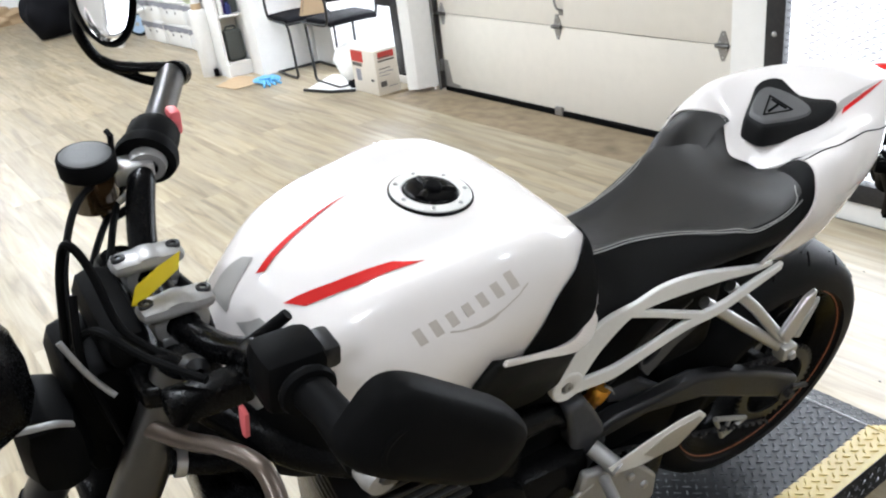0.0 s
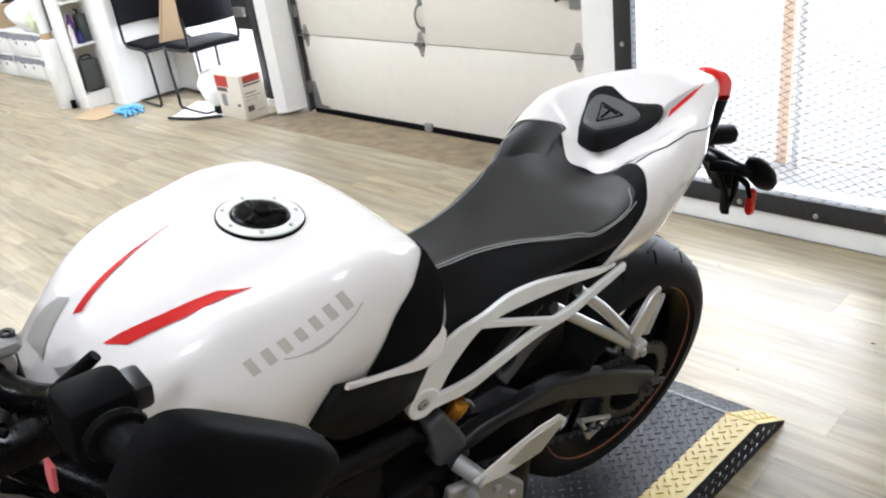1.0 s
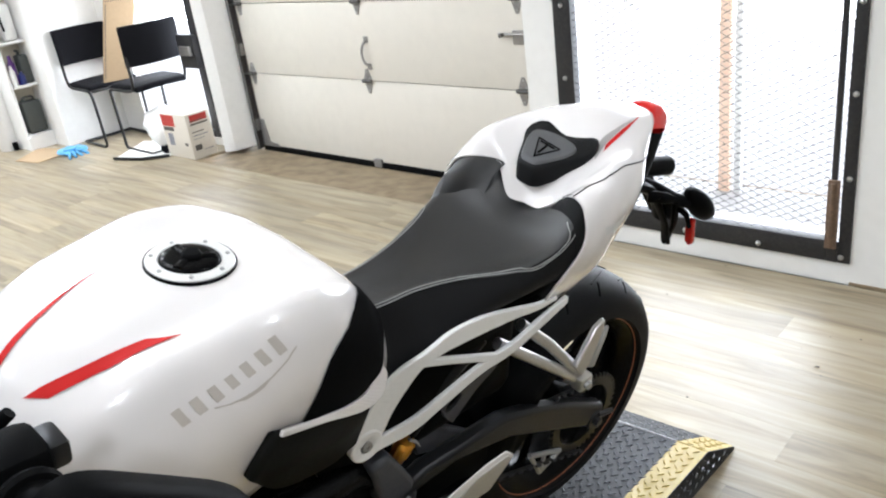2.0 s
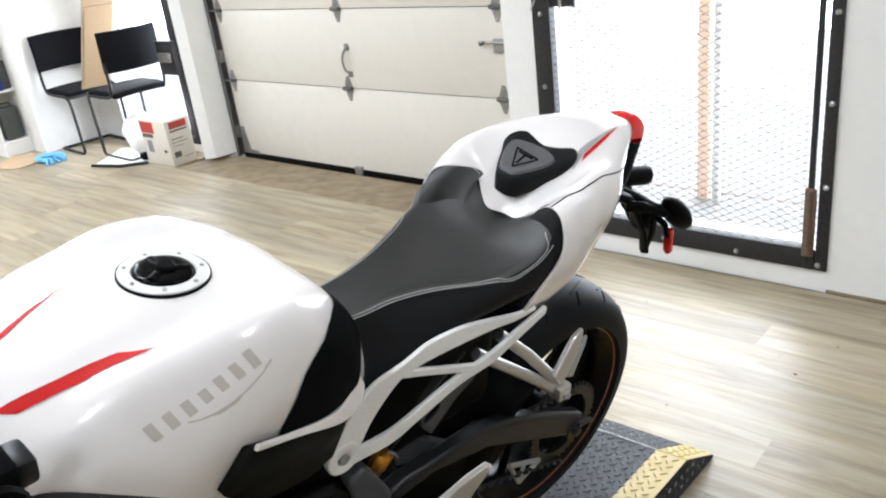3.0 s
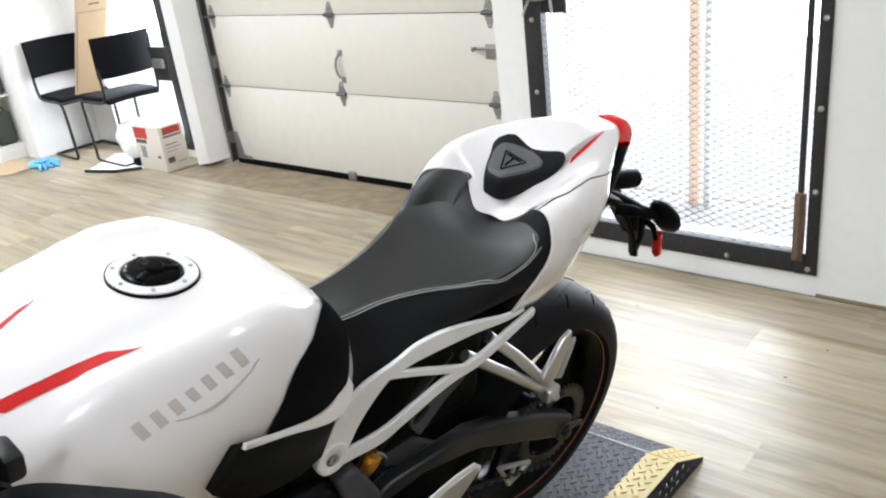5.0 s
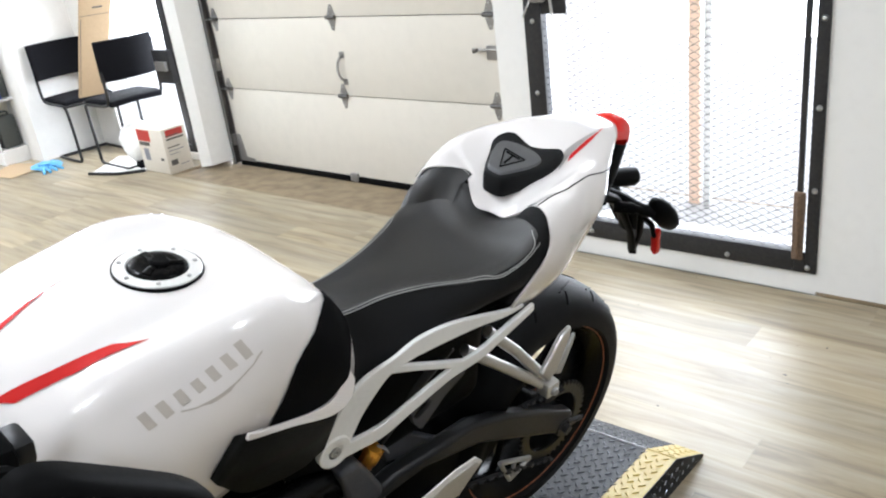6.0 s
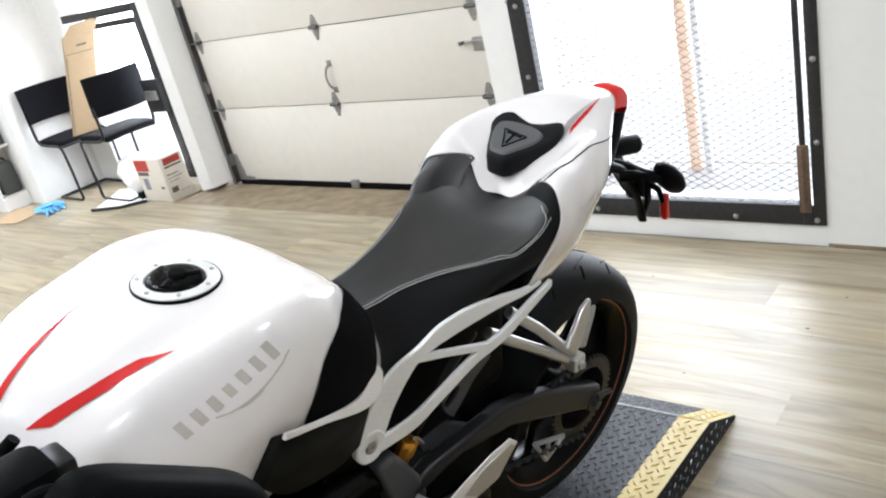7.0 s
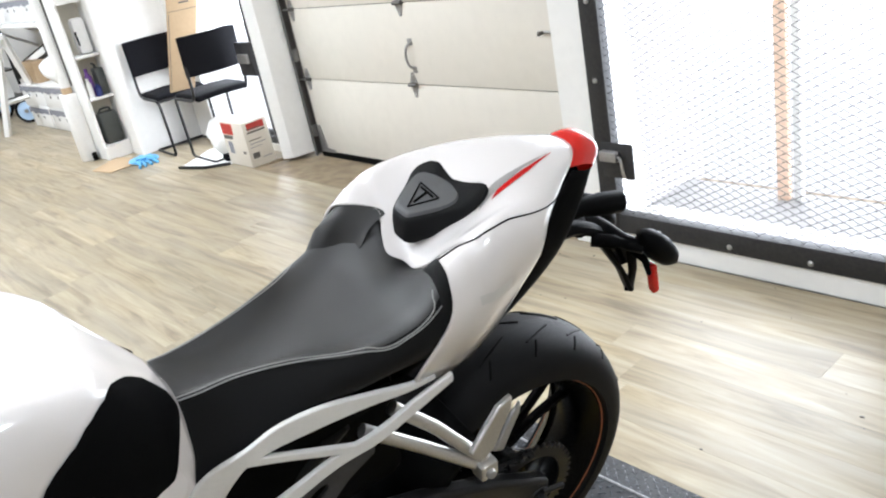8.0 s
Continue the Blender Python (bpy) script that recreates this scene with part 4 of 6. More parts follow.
add_lathe(bm, [(.0001, -.030), (.011, -.030), (.013, -.026), (.013, -.016), (.016, -.012), (.016, .012), (.013, .018), (.0001, .019)], (.088, -.377, .522), (.2, .35, 1), 18)
gold = part("preload_adjuster", bm, GOLD, bike, "gold anodised shock adjuster")
for k in range(9):
    a = 2 * math.pi * k / 9
    part("grip_rib", tube([(.085 + .0165 * math.cos(a), -.381 + .0165 * math.sin(a), .511), (.090 + .0165 * math.cos(a), -.373 + .0165 * math.sin(a), .533)], .0022, 6), GOLD, gold)
part("clip", tube([(.092, -.366, .538), (.094, -.352, .526), (.096, -.345, .512)], [.004, .005, .003], 8, .5), CAST, gold, "bright spring clip")
bm = bmesh.new()
add_box(bm, (-.12, -.62, .09), (.12, -.185, .31), .04)
part("silencer_box", bm, BLACK_METAL, bike, "black silencer box under the gearbox")
bm = bmesh.new()
add_slab(bm, [(.072, -.37, .43), (.072, -.18, .41), (.072, 0, .372), (.072, .02, .33), (.072, -.10, .24), (.072, -.37, .29)], (-1, 0, 0), .004)
soften(part("chain_guard", bm, BLACK_PLASTIC, bike, "black chain guard"), .002)
bm = bmesh.new()
add_box(bm, (-.085, -.60, .40), (.085, -.42, .655), .03)
part("frame_core", bm, BLACK_PLASTIC, bike, "black frame centre casting")
bm = bmesh.new()
add_box(bm, (-.13, -.60, .22), (.135, -.40, .44), .035)
part("gearbox", bm, BLACK_METAL, bike, "black gearbox casing")
part("linkage", tube([(.06, -.36, .50), (.07, -.27, .60), (.085, -.20, .66)], [.02, .016, .01], 10), GREY_METAL, bike, "grey cast rear linkage")
bm = bmesh.new()
add_box(bm, (-.08, -.42, .48), (.08, -.10, .70), .03)
part("airbox", bm, BLACK_PLASTIC, bike, "black airbox under the seat")
bm = bmesh.new()
add_box(bm, (-.12, -.86, .28), (.12, -.53, .60), .04)
eng = part("engine", bm, BLACK_METAL, bike, "black engine block")
part("clutch_cover", lathe([(.0001, .035), (.05, .033), (.075, .02), (.08, 0)], (.118, -.62, .40), (1, 0, 0), 28), BLACK_METAL, eng)
for k in range(5):
    bm = bmesh.new()
    add_box(bm, (-.15, -.86 + .0, .52 + .025 * k), (.15, -.66, .53 + .025 * k), .003)
    part("cooling_fin", bm, GREY_METAL, eng)
for s in (1, -1):
    part("frame_spar", tube(smooth_path([(s * .06, -.99, .84), (s * .13, -.90, .76), (s * .145, -.75, .66), (s * .110, -.58, .575), (s * .080, -.46, .52), (s * .075, -.40, .44)], 4), .026, 12, .8), BLACK_METAL, bike, "black aluminium frame spar")
bm = bmesh.new()
add_box(bm, (-.17, -1.02, .42), (.17, -.96, .75), .01)
part("radiator", bm, BLACK_METAL, bike, "black radiator")
part("silencer", tube(smooth_path([(-.13, -.45, .25), (-.17, -.2, .3), (-.19, .05, .38), (-.2, .2, .42)], 4), [.02] * 4 + [.055] * 9, 16), BLACK_METAL, bike, "black exhaust silencer")
part("side_stand", tube([(.10, -.45, .28), (.24, -.40, .02), (.245, -.36, .0)], .011, 10), BLACK_METAL, bike, "black side stand")

# ---- front end ----
built = set(bike.children)
front = add_wheel("front_wheel", Vector((-.03, -1.28, .300)), .062, "black front wheel")
for s in (1, -1):
    leg = part("fork_leg", tube([(s * .098 - .0, -.985, .92), (s * .098 - .012, -1.09, .66), (s * .098 - .03, -1.275, .30)], [.0265, .0265, .025], 18), FORK, bike, "grey fork leg")
    part("fork_lower", tube([(s * .098 - .015, -1.13, .58), (s * .098 - .03, -1.275, .30)], .030, 18), BLACK_METAL, leg)
    part("fork_cap", lathe([(.0001, .012), (.012, .012), (.014, .006), (.022, .004), (.0265, -.004)], (s * .098, -.983, .925), (0, .25, 1), 20), BLACK_METAL, leg)
bm = bmesh.new()
add_slab(bm, [(-.13, -.99, .885), (-.11, -1.03, .885), (.11, -1.03, .885), (.13, -.99, .885), (.10, -.945, .895), (0, -.93, .90), (-.10, -.945, .895)], (0, .1, 1), .028)
soften(part("top_yoke", bm, BLACK_METAL, bike, "black top yoke"), .008)
bm = bmesh.new()
add_slab(bm, [(-.13, -1.06, .70), (-.11, -1.10, .70), (.11, -1.10, .70), (.13, -1.06, .70), (0, -1.0, .71)], (0, .1, 1), .03)
soften(part("bottom_yoke", bm, BLACK_METAL, bike), .008)
BAR = [(.372, -.926, 1.000), (.30, -.924, .997), (.225, -.928, .985), (.165, -.936, .962), (.11, -.952, .938), (.05, -.968, .932), (-.05, -.966, .934), (-.10, -.957, .950), (-.16, -.934, .982), (-.22, -.902, .995), (-.30, -.862, .999), (-.375, -.826, 1.004)]
bar_path = smooth_path(BAR, 5)
bar = part("handlebar", tube(bar_path, [.0112] * 15 + [.0155] * (len(bar_path) - 30) + [.0112] * 15, 16), BLACK_METAL, bike, "black tapered handlebar")
for s in (1, -1):
    c = Vector((s * .045, -.968, .938))
    bm = bmesh.new()
    add_lathe(bm, [(.017, -.016), (.027, -.014), (.029, -.008), (.029, .008), (.027, .014), (.017, .016)], c, (1, 0, 0), 24)
    add_box(bm, (c.x - .018, c.y - .038, c.z + .008), (c.x + .018, c.y + .037, c.z + .027), .011)
    add_box(bm, (c.x - .018, c.y - .024, c.z - .07), (c.x + .018, c.y + .024, c.z - .01), .006)
    clamp = part("bar_clamp", bm, CAST, bike, "pale cast handlebar clamp")
    for q in (-1, 1):
        part("clamp_bolt", lathe([(.003, -.001), (.0035, .0015), (.0065, .002), (.0075, .001), (.0075, -.003)], c + Vector((0, .028 * q, .027)), (0, 0, 1), 16), GREY_METAL, clamp)
bm = bmesh.new()
add_slab(bm, [(.042, -1.008, .966), (.036, -1.000, .983), (.030, -.975, .995), (.026, -.952, 1.003), (.026, -.956, .982), (.032, -.980, .970), (.040, -1.003, .962)], (.5, -.5, .5), .0012)
part("warning_tag", bm, YELLOW_TAG, bike, "bright yellow warning tag on the bars")


def ring_on_bar(i, name, r, half, mat, parent, label="", sides=16):
    p, q = bar_path[i], bar_path[i + 1]
    d = (q - p).normalized()
    return part(name, lathe([(.011, -half), (r * .94, -half), (r, -half * .8), (r, half * .8), (r * .94, half), (.011, half)], p, d, sides), mat, parent, label)


# left controls
grip = part("left_grip", tube([Vector((.268, -.926, .994)), Vector((.300, -.924, .997)), Vector((.362, -.925, 1.0))], [.0175, .0165, .0175], 18), BLACK_PLASTIC, bike, "black ribbed rubber grip")
part("grip_flange", lathe([(.012, -.006), (.024, -.005), (.026, 0), (.024, .005), (.012, .006)], (.262, -.927, .993), (1, 0, .06), 20), BLACK_PLASTIC, grip)
bm = bmesh.new()
add_box(bm, (.196, -.958, .955), (.250, -.898, 1.020), .014)
sw = part("left_switchgear", bm, BLACK_PLASTIC, bike, "black plastic switch housing")
bm = bmesh.new()
add_box(bm, (.206, -.905, .985), (.242, -.885, 1.012), .006)
part("switch_button", bm, GREY_METAL, sw)
bm = bmesh.new()
add_slab(bm, [(.210, -.966, .962), (.225, -.964, .956), (.238, -.970, .928), (.232, -.972, .930), (.220, -.970, .946)], (.2, -1, .1), .006)
c = sum((v.co for v in bm.verts), Vector()) / len(bm.verts)
bm.transform(Matrix.Translation(c) @ Matrix.Scale(.68, 4) @ Matrix.Translation(-c))
part("horn_tab", bm, PINK, sw, "faded red switch tab")
part("cable_perch", tube([(.150, -.95, .955), (.165, -.925, .985), (.172, -.905, 1.005)], [.008, .007, .006], 10), BLACK_PLASTIC, sw)
bm = bmesh.new()
add_lathe(bm, [(.012, -.012), (.021, -.010), (.021, .010), (.012, .012)], (.178, -.935, .967), (1, .1, .35), 18)
add_box(bm, (.155, -1.022, .925), (.188, -.945, .955), .006)
perch = part("clutch_perch", bm, BLACK_METAL, bike, "black clutch lever perch")
part("clutch_lever", tube(smooth_path([(.160, -1.034, .910), (.200, -1.016, .922), (.235, -.998, .936), (.265, -.987, .947), (.290, -.981, .951), (.312, -.980, .944), (.345, -.985, .930)], 5), [.010] * 10 + [.0085] * 18 + [.008] * 3, 12, .65), LEVER, perch, "dark metal clutch lever")
part("clutch_adjuster", lathe([(.004, -.012), (.012, -.012), (.013, -.006), (.013, .006), (.004, .012)], (.142, -.985, .950), (1, .1, .3), 14), GREY_METAL, perch)
# right controls
rg = part("right_grip", tube([bar_path[-9], bar_path[-5], bar_path[-1]], [.0175, .0165, .0175], 18), FORK, bike, "grey worn rubber grip")
ring_on_bar(len(bar_path) - 11, "right_switchgear", .030, .022, BLACK_PLASTIC, bike, "black plastic switch housing with red switch")
bm = bmesh.new()
add_box(bm, (-.262, -.872, .985), (-.238, -.858, 1.018), .005)
part("stop_switch", bm, PINK, bike, "faded red stop switch")
part("throttle_drum", lathe([(.012, -.010), (.034, -.009), (.036, 0), (.034, .009), (.012, .010)], bar_path[-13], (bar_path[-12] - bar_path[-13]), 22), BLACK_PLASTIC, bike, "black throttle drum")
bm = bmesh.new()
add_lathe(bm, [(.012, -.012), (.020, -.012), (.022, 0), (.020, .012), (.012, .012)], (-.185, -.918, .990), (1, -.4, -.15), 18)
add_box(bm, (-.20, -.965, .975), (-.165, -.915, 1.0), .006)
mc = part("brake_master_cylinder", bm, CAST, bike, "pale cast brake master cylinder")
RC = Vector((-.182, -.982, .990))
res = part("brake_reservoir", lathe([(.0001, -.040), (.024, -.040), (.027, -.037), (.0285, .008), (.0285, .012), (.0001, .012)], RC, (.05, -.02, 1), 28), FLUID, bike, "smoked brake fluid reservoir half full")
lid = part("reservoir_lid", lathe([(.0285, .006), (.0305, .008), (.031, .026), (.0295, .0295), (.026, .0300)], RC, (.05, -.02, 1), 28), BLACK_PLASTIC, res, "black screw lid")
# grey disc on the black lid, its colour standing in for a reflection
part("lid_top", lathe([(.0275, .0296), (.026, .0306), (.018, .0312), (.0001, .0312)], RC, (.05, -.02, 1), 28), PAD_GREY, lid, "lid top greyed for the reflection on it")
part("reservoir_stay", tube([RC + Vector((.02, .02, -.03)), RC + Vector((.02, .05, -.01)), Vector((-.18, -.94, .985))], .004, 8), STEEL, res)
part("reservoir_clip", tube([RC + Vector((-.005, .028, .02)), RC + Vector((-.005, .030, .042)), RC + Vector((-.012, .028, .046))], .0035, 8), BLACK_METAL, res)
part("reservoir_hose", tube(smooth_path([RC + Vector((.0, 0, -.036)), RC + Vector((.01, .01, -.055)), RC + Vector((.03, .035, -.03))], 5), .005, 8), BLACK_PLASTIC, res)
# right mirror on its stalk
rm = part("right_mirror", tube(smooth_path([(-.376, -.815, 1.012), (-.378, -.850, 1.018), (-.380, -.885, 1.024), (-.381, -.906, 1.036), (-.382, -.918, 1.054), (-.384, -.926, 1.080), (-.386, -.922, 1.110)], 5), [.009] * 8 + [.011] * 8 + [.010] * 15, 12, .7), BLACK_METAL, bike, "black bar-end mirror")
part("stalk_web", tube(smooth_path([(-.375, -.832, .992), (-.378, -.860, 1.002), (-.380, -.893, 1.024)], 4), .0065, 8), BLACK_METAL, rm)
part("stalk_clamp", lathe([(.010, -.012), (.017, -.011), (.018, 0), (.017, .011), (.010, .012)], (-.374, -.820, 1.004), (.6, -.4, .3), 16), BLACK_METAL, rm)
mir_m = look((-.380, -.893, 1.124), (-.380 + .72, -.893 + .66, 1.124 + .16))
bm = bmesh.new()
add_lathe(bm, [(.0001, -.022), (.03, -.018), (.052, -.006), (.060, .006), (.056, .008)], (0, 0, 0), (0, 0, -1), 36)
bm.transform(mir_m @ Matrix.Diagonal((1.0, 1.12, 1, 1)))
part("mirror_shell", bm, BLACK_PLASTIC, rm)
bm = bmesh.new()
add_lathe(bm, [(.0001, .0072), (.014, .0070), (.028, .0064), (.042, .0054), (.054, .0042), (.056, .003)], (0, 0, 0), (0, 0, -1), 36)
bm.transform(mir_m @ Matrix.Diagonal((1.0, 1.12, 1, 1)))
part("mirror_glass", bm, MIRROR, rm, "bright mirror glass")
# left mirror at the bar end
LMC = Vector((.442, -.921, 1.113))
lm = part("left_mirror", tube(smooth_path([(.376, -.926, 1.0), (.394, -.920, 1.012), (.412, -.930, 1.050), (.428, -.955, 1.095), (.434, -.962, 1.125)], 5), [.010] * 6 + [.009] * 15, 10, .7), FORK, bike, "black bar-end mirror")
part("bar_end_weight", lathe([(.0001, .014), (.012, .012), (.0145, .004), (.0145, -.01)], (.378, -.926, 1.0), (1, 0, 0), 18), CAST, lm, "pale alloy bar end")
ax1 = Vector((-.004, .136, -.112)).normalized()
nor = Vector((.88, -.30, .34))
nor = (nor - ax1 * nor.dot(ax1)).normalized()
ax2 = nor.cross(ax1).normalized()
LMC = LMC + ax1 * .014 - ax2 * .0075
bm = bmesh.new()
rings = []
for f, h in ((1.0, -.010), (1.0, .0), (.97, .008), (.88, .015), (.62, .020), (.3, .022), (.03, .0225)):
    ring = []
    for k in range(40):
        a = 2 * math.pi * k / 40
        x = math.copysign(abs(math.cos(a)) ** .48, math.cos(a)) * .080 * f
        y = math.copysign(abs(math.sin(a)) ** .55, math.sin(a)) * (.033 - .005 * math.cos(a)) * f
        ring.append(bm.verts.new(LMC + ax1 * x + ax2 * y + nor * h))
    rings.append(ring)
for a, b in zip(rings, rings[1:]):
    for k in range(40):
        bm.faces.new((a[k], a[(k + 1) % 40], b[(k + 1) % 40], b[k]))
bm.faces.new(rings[-1])
bm.faces.new(rings[0][::-1])
part("mirror_shell", bm, BLACK_PLASTIC, lm, "matt black plastic mirror shell")
part("pivot_cup", lathe([(.0001, .001), (.009, .002), (.016, .0045), (.0185, .0035), (.020, -.006)], LMC - ax1 * .044 - ax2 * .004 + nor * .0145, nor, 24), BLACK_PLASTIC, lm)

# headlamps, instruments, cables
for s in (1, -1):
    bm = bmesh.new()
    add_lathe(bm, [(.0001, .066), (.03, .063), (.056, .050), (.069, .020), (.073, -.03), (.069, -.045), (.065, -.045), (.059, -.038), (.0001, -.030)], (s * .085, -1.176, .972), (0, 1, .08), 36)
    lamp = part("headlamp", bm, BLACK_METAL, bike, "glossy black round headlamp shell")
    part("headlamp_rim", lathe([(.065, -.045), (.072, -.05), (.076, -.044), (.075, -.03)], (s * .085, -1.176, .972), (0, 1, .08), 36), ALLOY, lamp)
bm = bmesh.new()
add_box(bm, (-.070, -1.045, .905), (.070, -1.000, .955), .018)
part("instrument_panel", bm, BLACK_PLASTIC, bike, "black instrument panel")
bm = bmesh.new()
add_box(bm, (-.060, -1.085, .76), (.060, -1.02, .91), .02)
add_box(bm, (-.02, -1.14, .78), (.090, -1.075, .885), .03)
part("headlamp_bracket", bm, BLACK_PLASTIC, bike, "black headlamp bracket")
part("headlamp_stay", tube(smooth_path([(.094, -1.155, .905), (.098, -1.13, .904), (.096, -1.105, .898), (.090, -1.09, .885)], 4), .0045, 8, .6), CAST, bike, "pale cast headlamp stay")
CABLES = [
    [(.178, -.985, .965), (.13, -1.02, .97), (.06, -1.05, .965), (.03, -1.07, .90), (.06, -1.06, .80)],
    [(-.19, -.96, .985), (-.13, -1.01, .99), (-.06, -1.045, .96), (.0, -1.06, .93), (.02, -1.07, .82)],
    [(.02, -1.073, .90), (.010, -1.063, .972), (.020, -1.058, 1.016), (.030, -1.051, 1.047), (.040, -1.044, 1.045), (.050, -1.036, 1.019), (.075, -1.029, .975), (.095, -1.012, .955), (.130, -.985, .950)],
    [(-.24, -.905, .985), (-.17, -.96, .96), (-.08, -1.0, .93), (-.02, -1.03, .86)],
    [(-.25, -.90, .98), (-.16, -.985, .93), (-.06, -1.03, .90), (0, -1.03, .80)],
    [(.205, -.94, .965), (.14, -.975, .93), (.07, -1.01, .90), (.03, -1.03, .82)],
    [(.03, -1.055, .99), (.06, -1.065, .93), (.07, -1.055, .86), (.10, -1.04, .80)],
]
for c in CABLES:
    part("control_cable", tube(smooth_path(c, 7), .0042, 8), BLACK_PLASTIC, bike, "black control cable")
part("brake_pipe", tube(smooth_path([(.066, -1.080, .968), (.080, -1.067, .936), (.090, -1.054, .914), (.097, -1.048, .908)], 5), .003, 8), CAST, bike, "pale metal brake pipe")
part("clutch_hose", tube(smooth_path([(.142, -.985, .955), (.10, -1.01, .945), (.06, -1.02, .925)], 5), .006, 8), BLACK_METAL, bike)
part("radiator_hose", tube(smooth_path([(.135, -1.02, .83), (.145, -.98, .815), (.14, -.945, .79), (.13, -.93, .72), (.125, -.93, .62)], 6), .013, 14), BLACK_METAL, bike, "black bent coolant hose")
part("hose_clip", lathe([(.0125, -.005), (.0155, -.005), (.0155, .005), (.0125, .005)], (.137, -1.012, .827), (.2, 1, -.3), 18), STEEL, bike)

for ob in [o for o in bike.children if o not in built]:
    trim(ob, BARS)

# ---- ramp ----
RX0, RX1, RYB, RYE, RH, RT = -1.285, -0.523, 1.38, 1.53, 0.090, 0.010
ramp = thing("ramp", "diamond plate steel motorcycle ramp with yellow edges", "ramp", Matrix.Translation((-.9, 0.2, 0)))
inv = ramp.matrix_world.inverted()


def on_ramp(bm):
    """The plate's sides run slightly askew to its bend."""
    for v in bm.verts:
        v.co.x += .04 * (v.co.y - 1.38)
    bm.transform(inv)
    return bm


RYF = -1.00


def ramp_z(y):
    return RH if y <= RYB else RH + (RT - RH) * (y - RYB) / (RYE - RYB)


bm = bmesh.new()
prof = [(RYF, 0.0), (RYF, RH), (RYB, RH), (RYE, RT), (RYE, 0.0)]
add_slab(bm, [(RX0, y, z) for y, z in prof], (1, 0, 0), RX1 - RX0)
deck = part("deck", on_ramp(bm), SIDING, ramp, "grey checker plate deck")
for x0, x1 in ((RX1 - .085, RX1 - .001), (RX0 + .001, RX0 + .085)):
    bm = bmesh.new()
    rows = []
    for y in (RYF, RYB, RYE):
        rows.append([(x0, y, ramp_z(y) + .0012), (x1, y, ramp_z(y) + .0012)])
    add_grid(bm, rows)
    part("yellow_edge", on_ramp(bm), YELLOW, ramp, "worn yellow safety paint")


def lug(bm, c, along, up, size=.0105):
    """One raised lozenge of the tread plate."""
    a = Vector(along).normalized()
    n = Vector(up).normalized()
    b = n.cross(a)
    c = Vector(c)
    h = .0020
    base = [c + a * size, c + b * size * .25, c - a * size, c - b * size * .25]
    top = [c + a * size * .62 + n * h, c + b * size * .12 + n * h, c - a * size * .62 + n * h, c - b * size * .12 + n * h]
    A = [bm.verts.new(p) for p in base]
    B = [bm.verts.new(p) for p in top]
    bm.faces.new(B)
    for k in range(4):
        bm.faces.new((A[k], A[(k + 1) % 4], B[(k + 1) % 4], B[k]))


bm, bmy = bmesh.new(), bmesh.new()
P = .022
Q = P / math.sqrt(2)
for i in range(int((RX1 - RX0) / Q)):
    for j in range(int((RYE - 0.25) / (2 * Q))):
        x, y = RX0 + (i + .5) * Q, 0.25 + (j + .5 * (i % 2) + .25) * 2 * Q
        if y > RYE - .008 or abs(y - RYB) < .008:
            continue
        slope = (RT - RH) / (RYE - RYB) if y > RYB else 0
        d = (1, 1, slope) if i % 2 else (1, -1, -slope)
        target = bmy if (x > RX1 - .085 or x < RX0 + .085) else bm
        lug(target, (x, y, ramp_z(y) + (.0013 if target is bmy else .0002)), d, (0, -slope, 1))
tagged(part("tread_relief", on_ramp(bm), LUG, ramp, "raised tread lozenges", smooth=False), kind="stuff")
for x0, x1, skin in ((RX0 + .086, RX1 - .086, RIDGE), (RX1 - .085, RX1 - .002, YELLOW), (RX0 + .002, RX0 + .085, YELLOW)):
    z = ramp_z(RYB) - .0022
    part("ramp_ridge", on_ramp(tube([Vector((x0, RYB, z)), Vector(((x0 + x1) / 2, RYB, z)), Vector((x1, RYB, z))], .0045, 10)), skin, ramp, "rounded bend worn bright")
tagged(part("yellow_relief", on_ramp(bmy), YELLOW, ramp, "yellow painted tread lozenges", smooth=False), kind="stuff")
bm = bmesh.new()
for j in range(46):
    for k in range(6):
        y, z = RYE - .012 - (j + .5 * (k % 2)) * 2 * Q, .012 + k * Q
        if z < ramp_z(y) - .012:
            lug(bm, (RX1 + .0002, y, z), (0, 1, 1 if k % 2 else -1), (1, 0, 0), .008)
tagged(part("side_relief", on_ramp(bm), LUG, ramp, smooth=False), kind="stuff")

# ---- garage door ----
door = tagged(new("door_1"), "cream sectional steel garage door, closed, with galvanised hinges", "garage door", kind="structure")
door.location = (-3.38, DOOR_Y, 0)
dm = Matrix.Translation((3.38, -DOOR_Y, 0))


def on_door(bm):
    bm.transform(dm)
    return bm


JOINTS = [-0.008, 0.500, 0.957, 1.414, 1.871, 2.33]
for z0, z1 in zip(JOINTS, JOINTS[1:]):
    bm = bmesh.new()
    add_box(bm, (-4.535, DOOR_Y, z0 + .0025), (-2.05, DOOR_Y + .045, z1 - .0025), .003)
    part("panel", on_door(bm), DOOR_PAINT, door)
part("joint_backing", on_door(box((-4.53, DOOR_Y + .012, -.005), (-2.06, DOOR_Y + .03, 2.33))), PRINT, door)
part("bottom_seal", on_door(box((-4.535, DOOR_Y - .012, -.045), (-2.05, DOOR_Y + .045, -.008), .008)), BLACK_PLASTIC, door, "black rubber bottom seal")


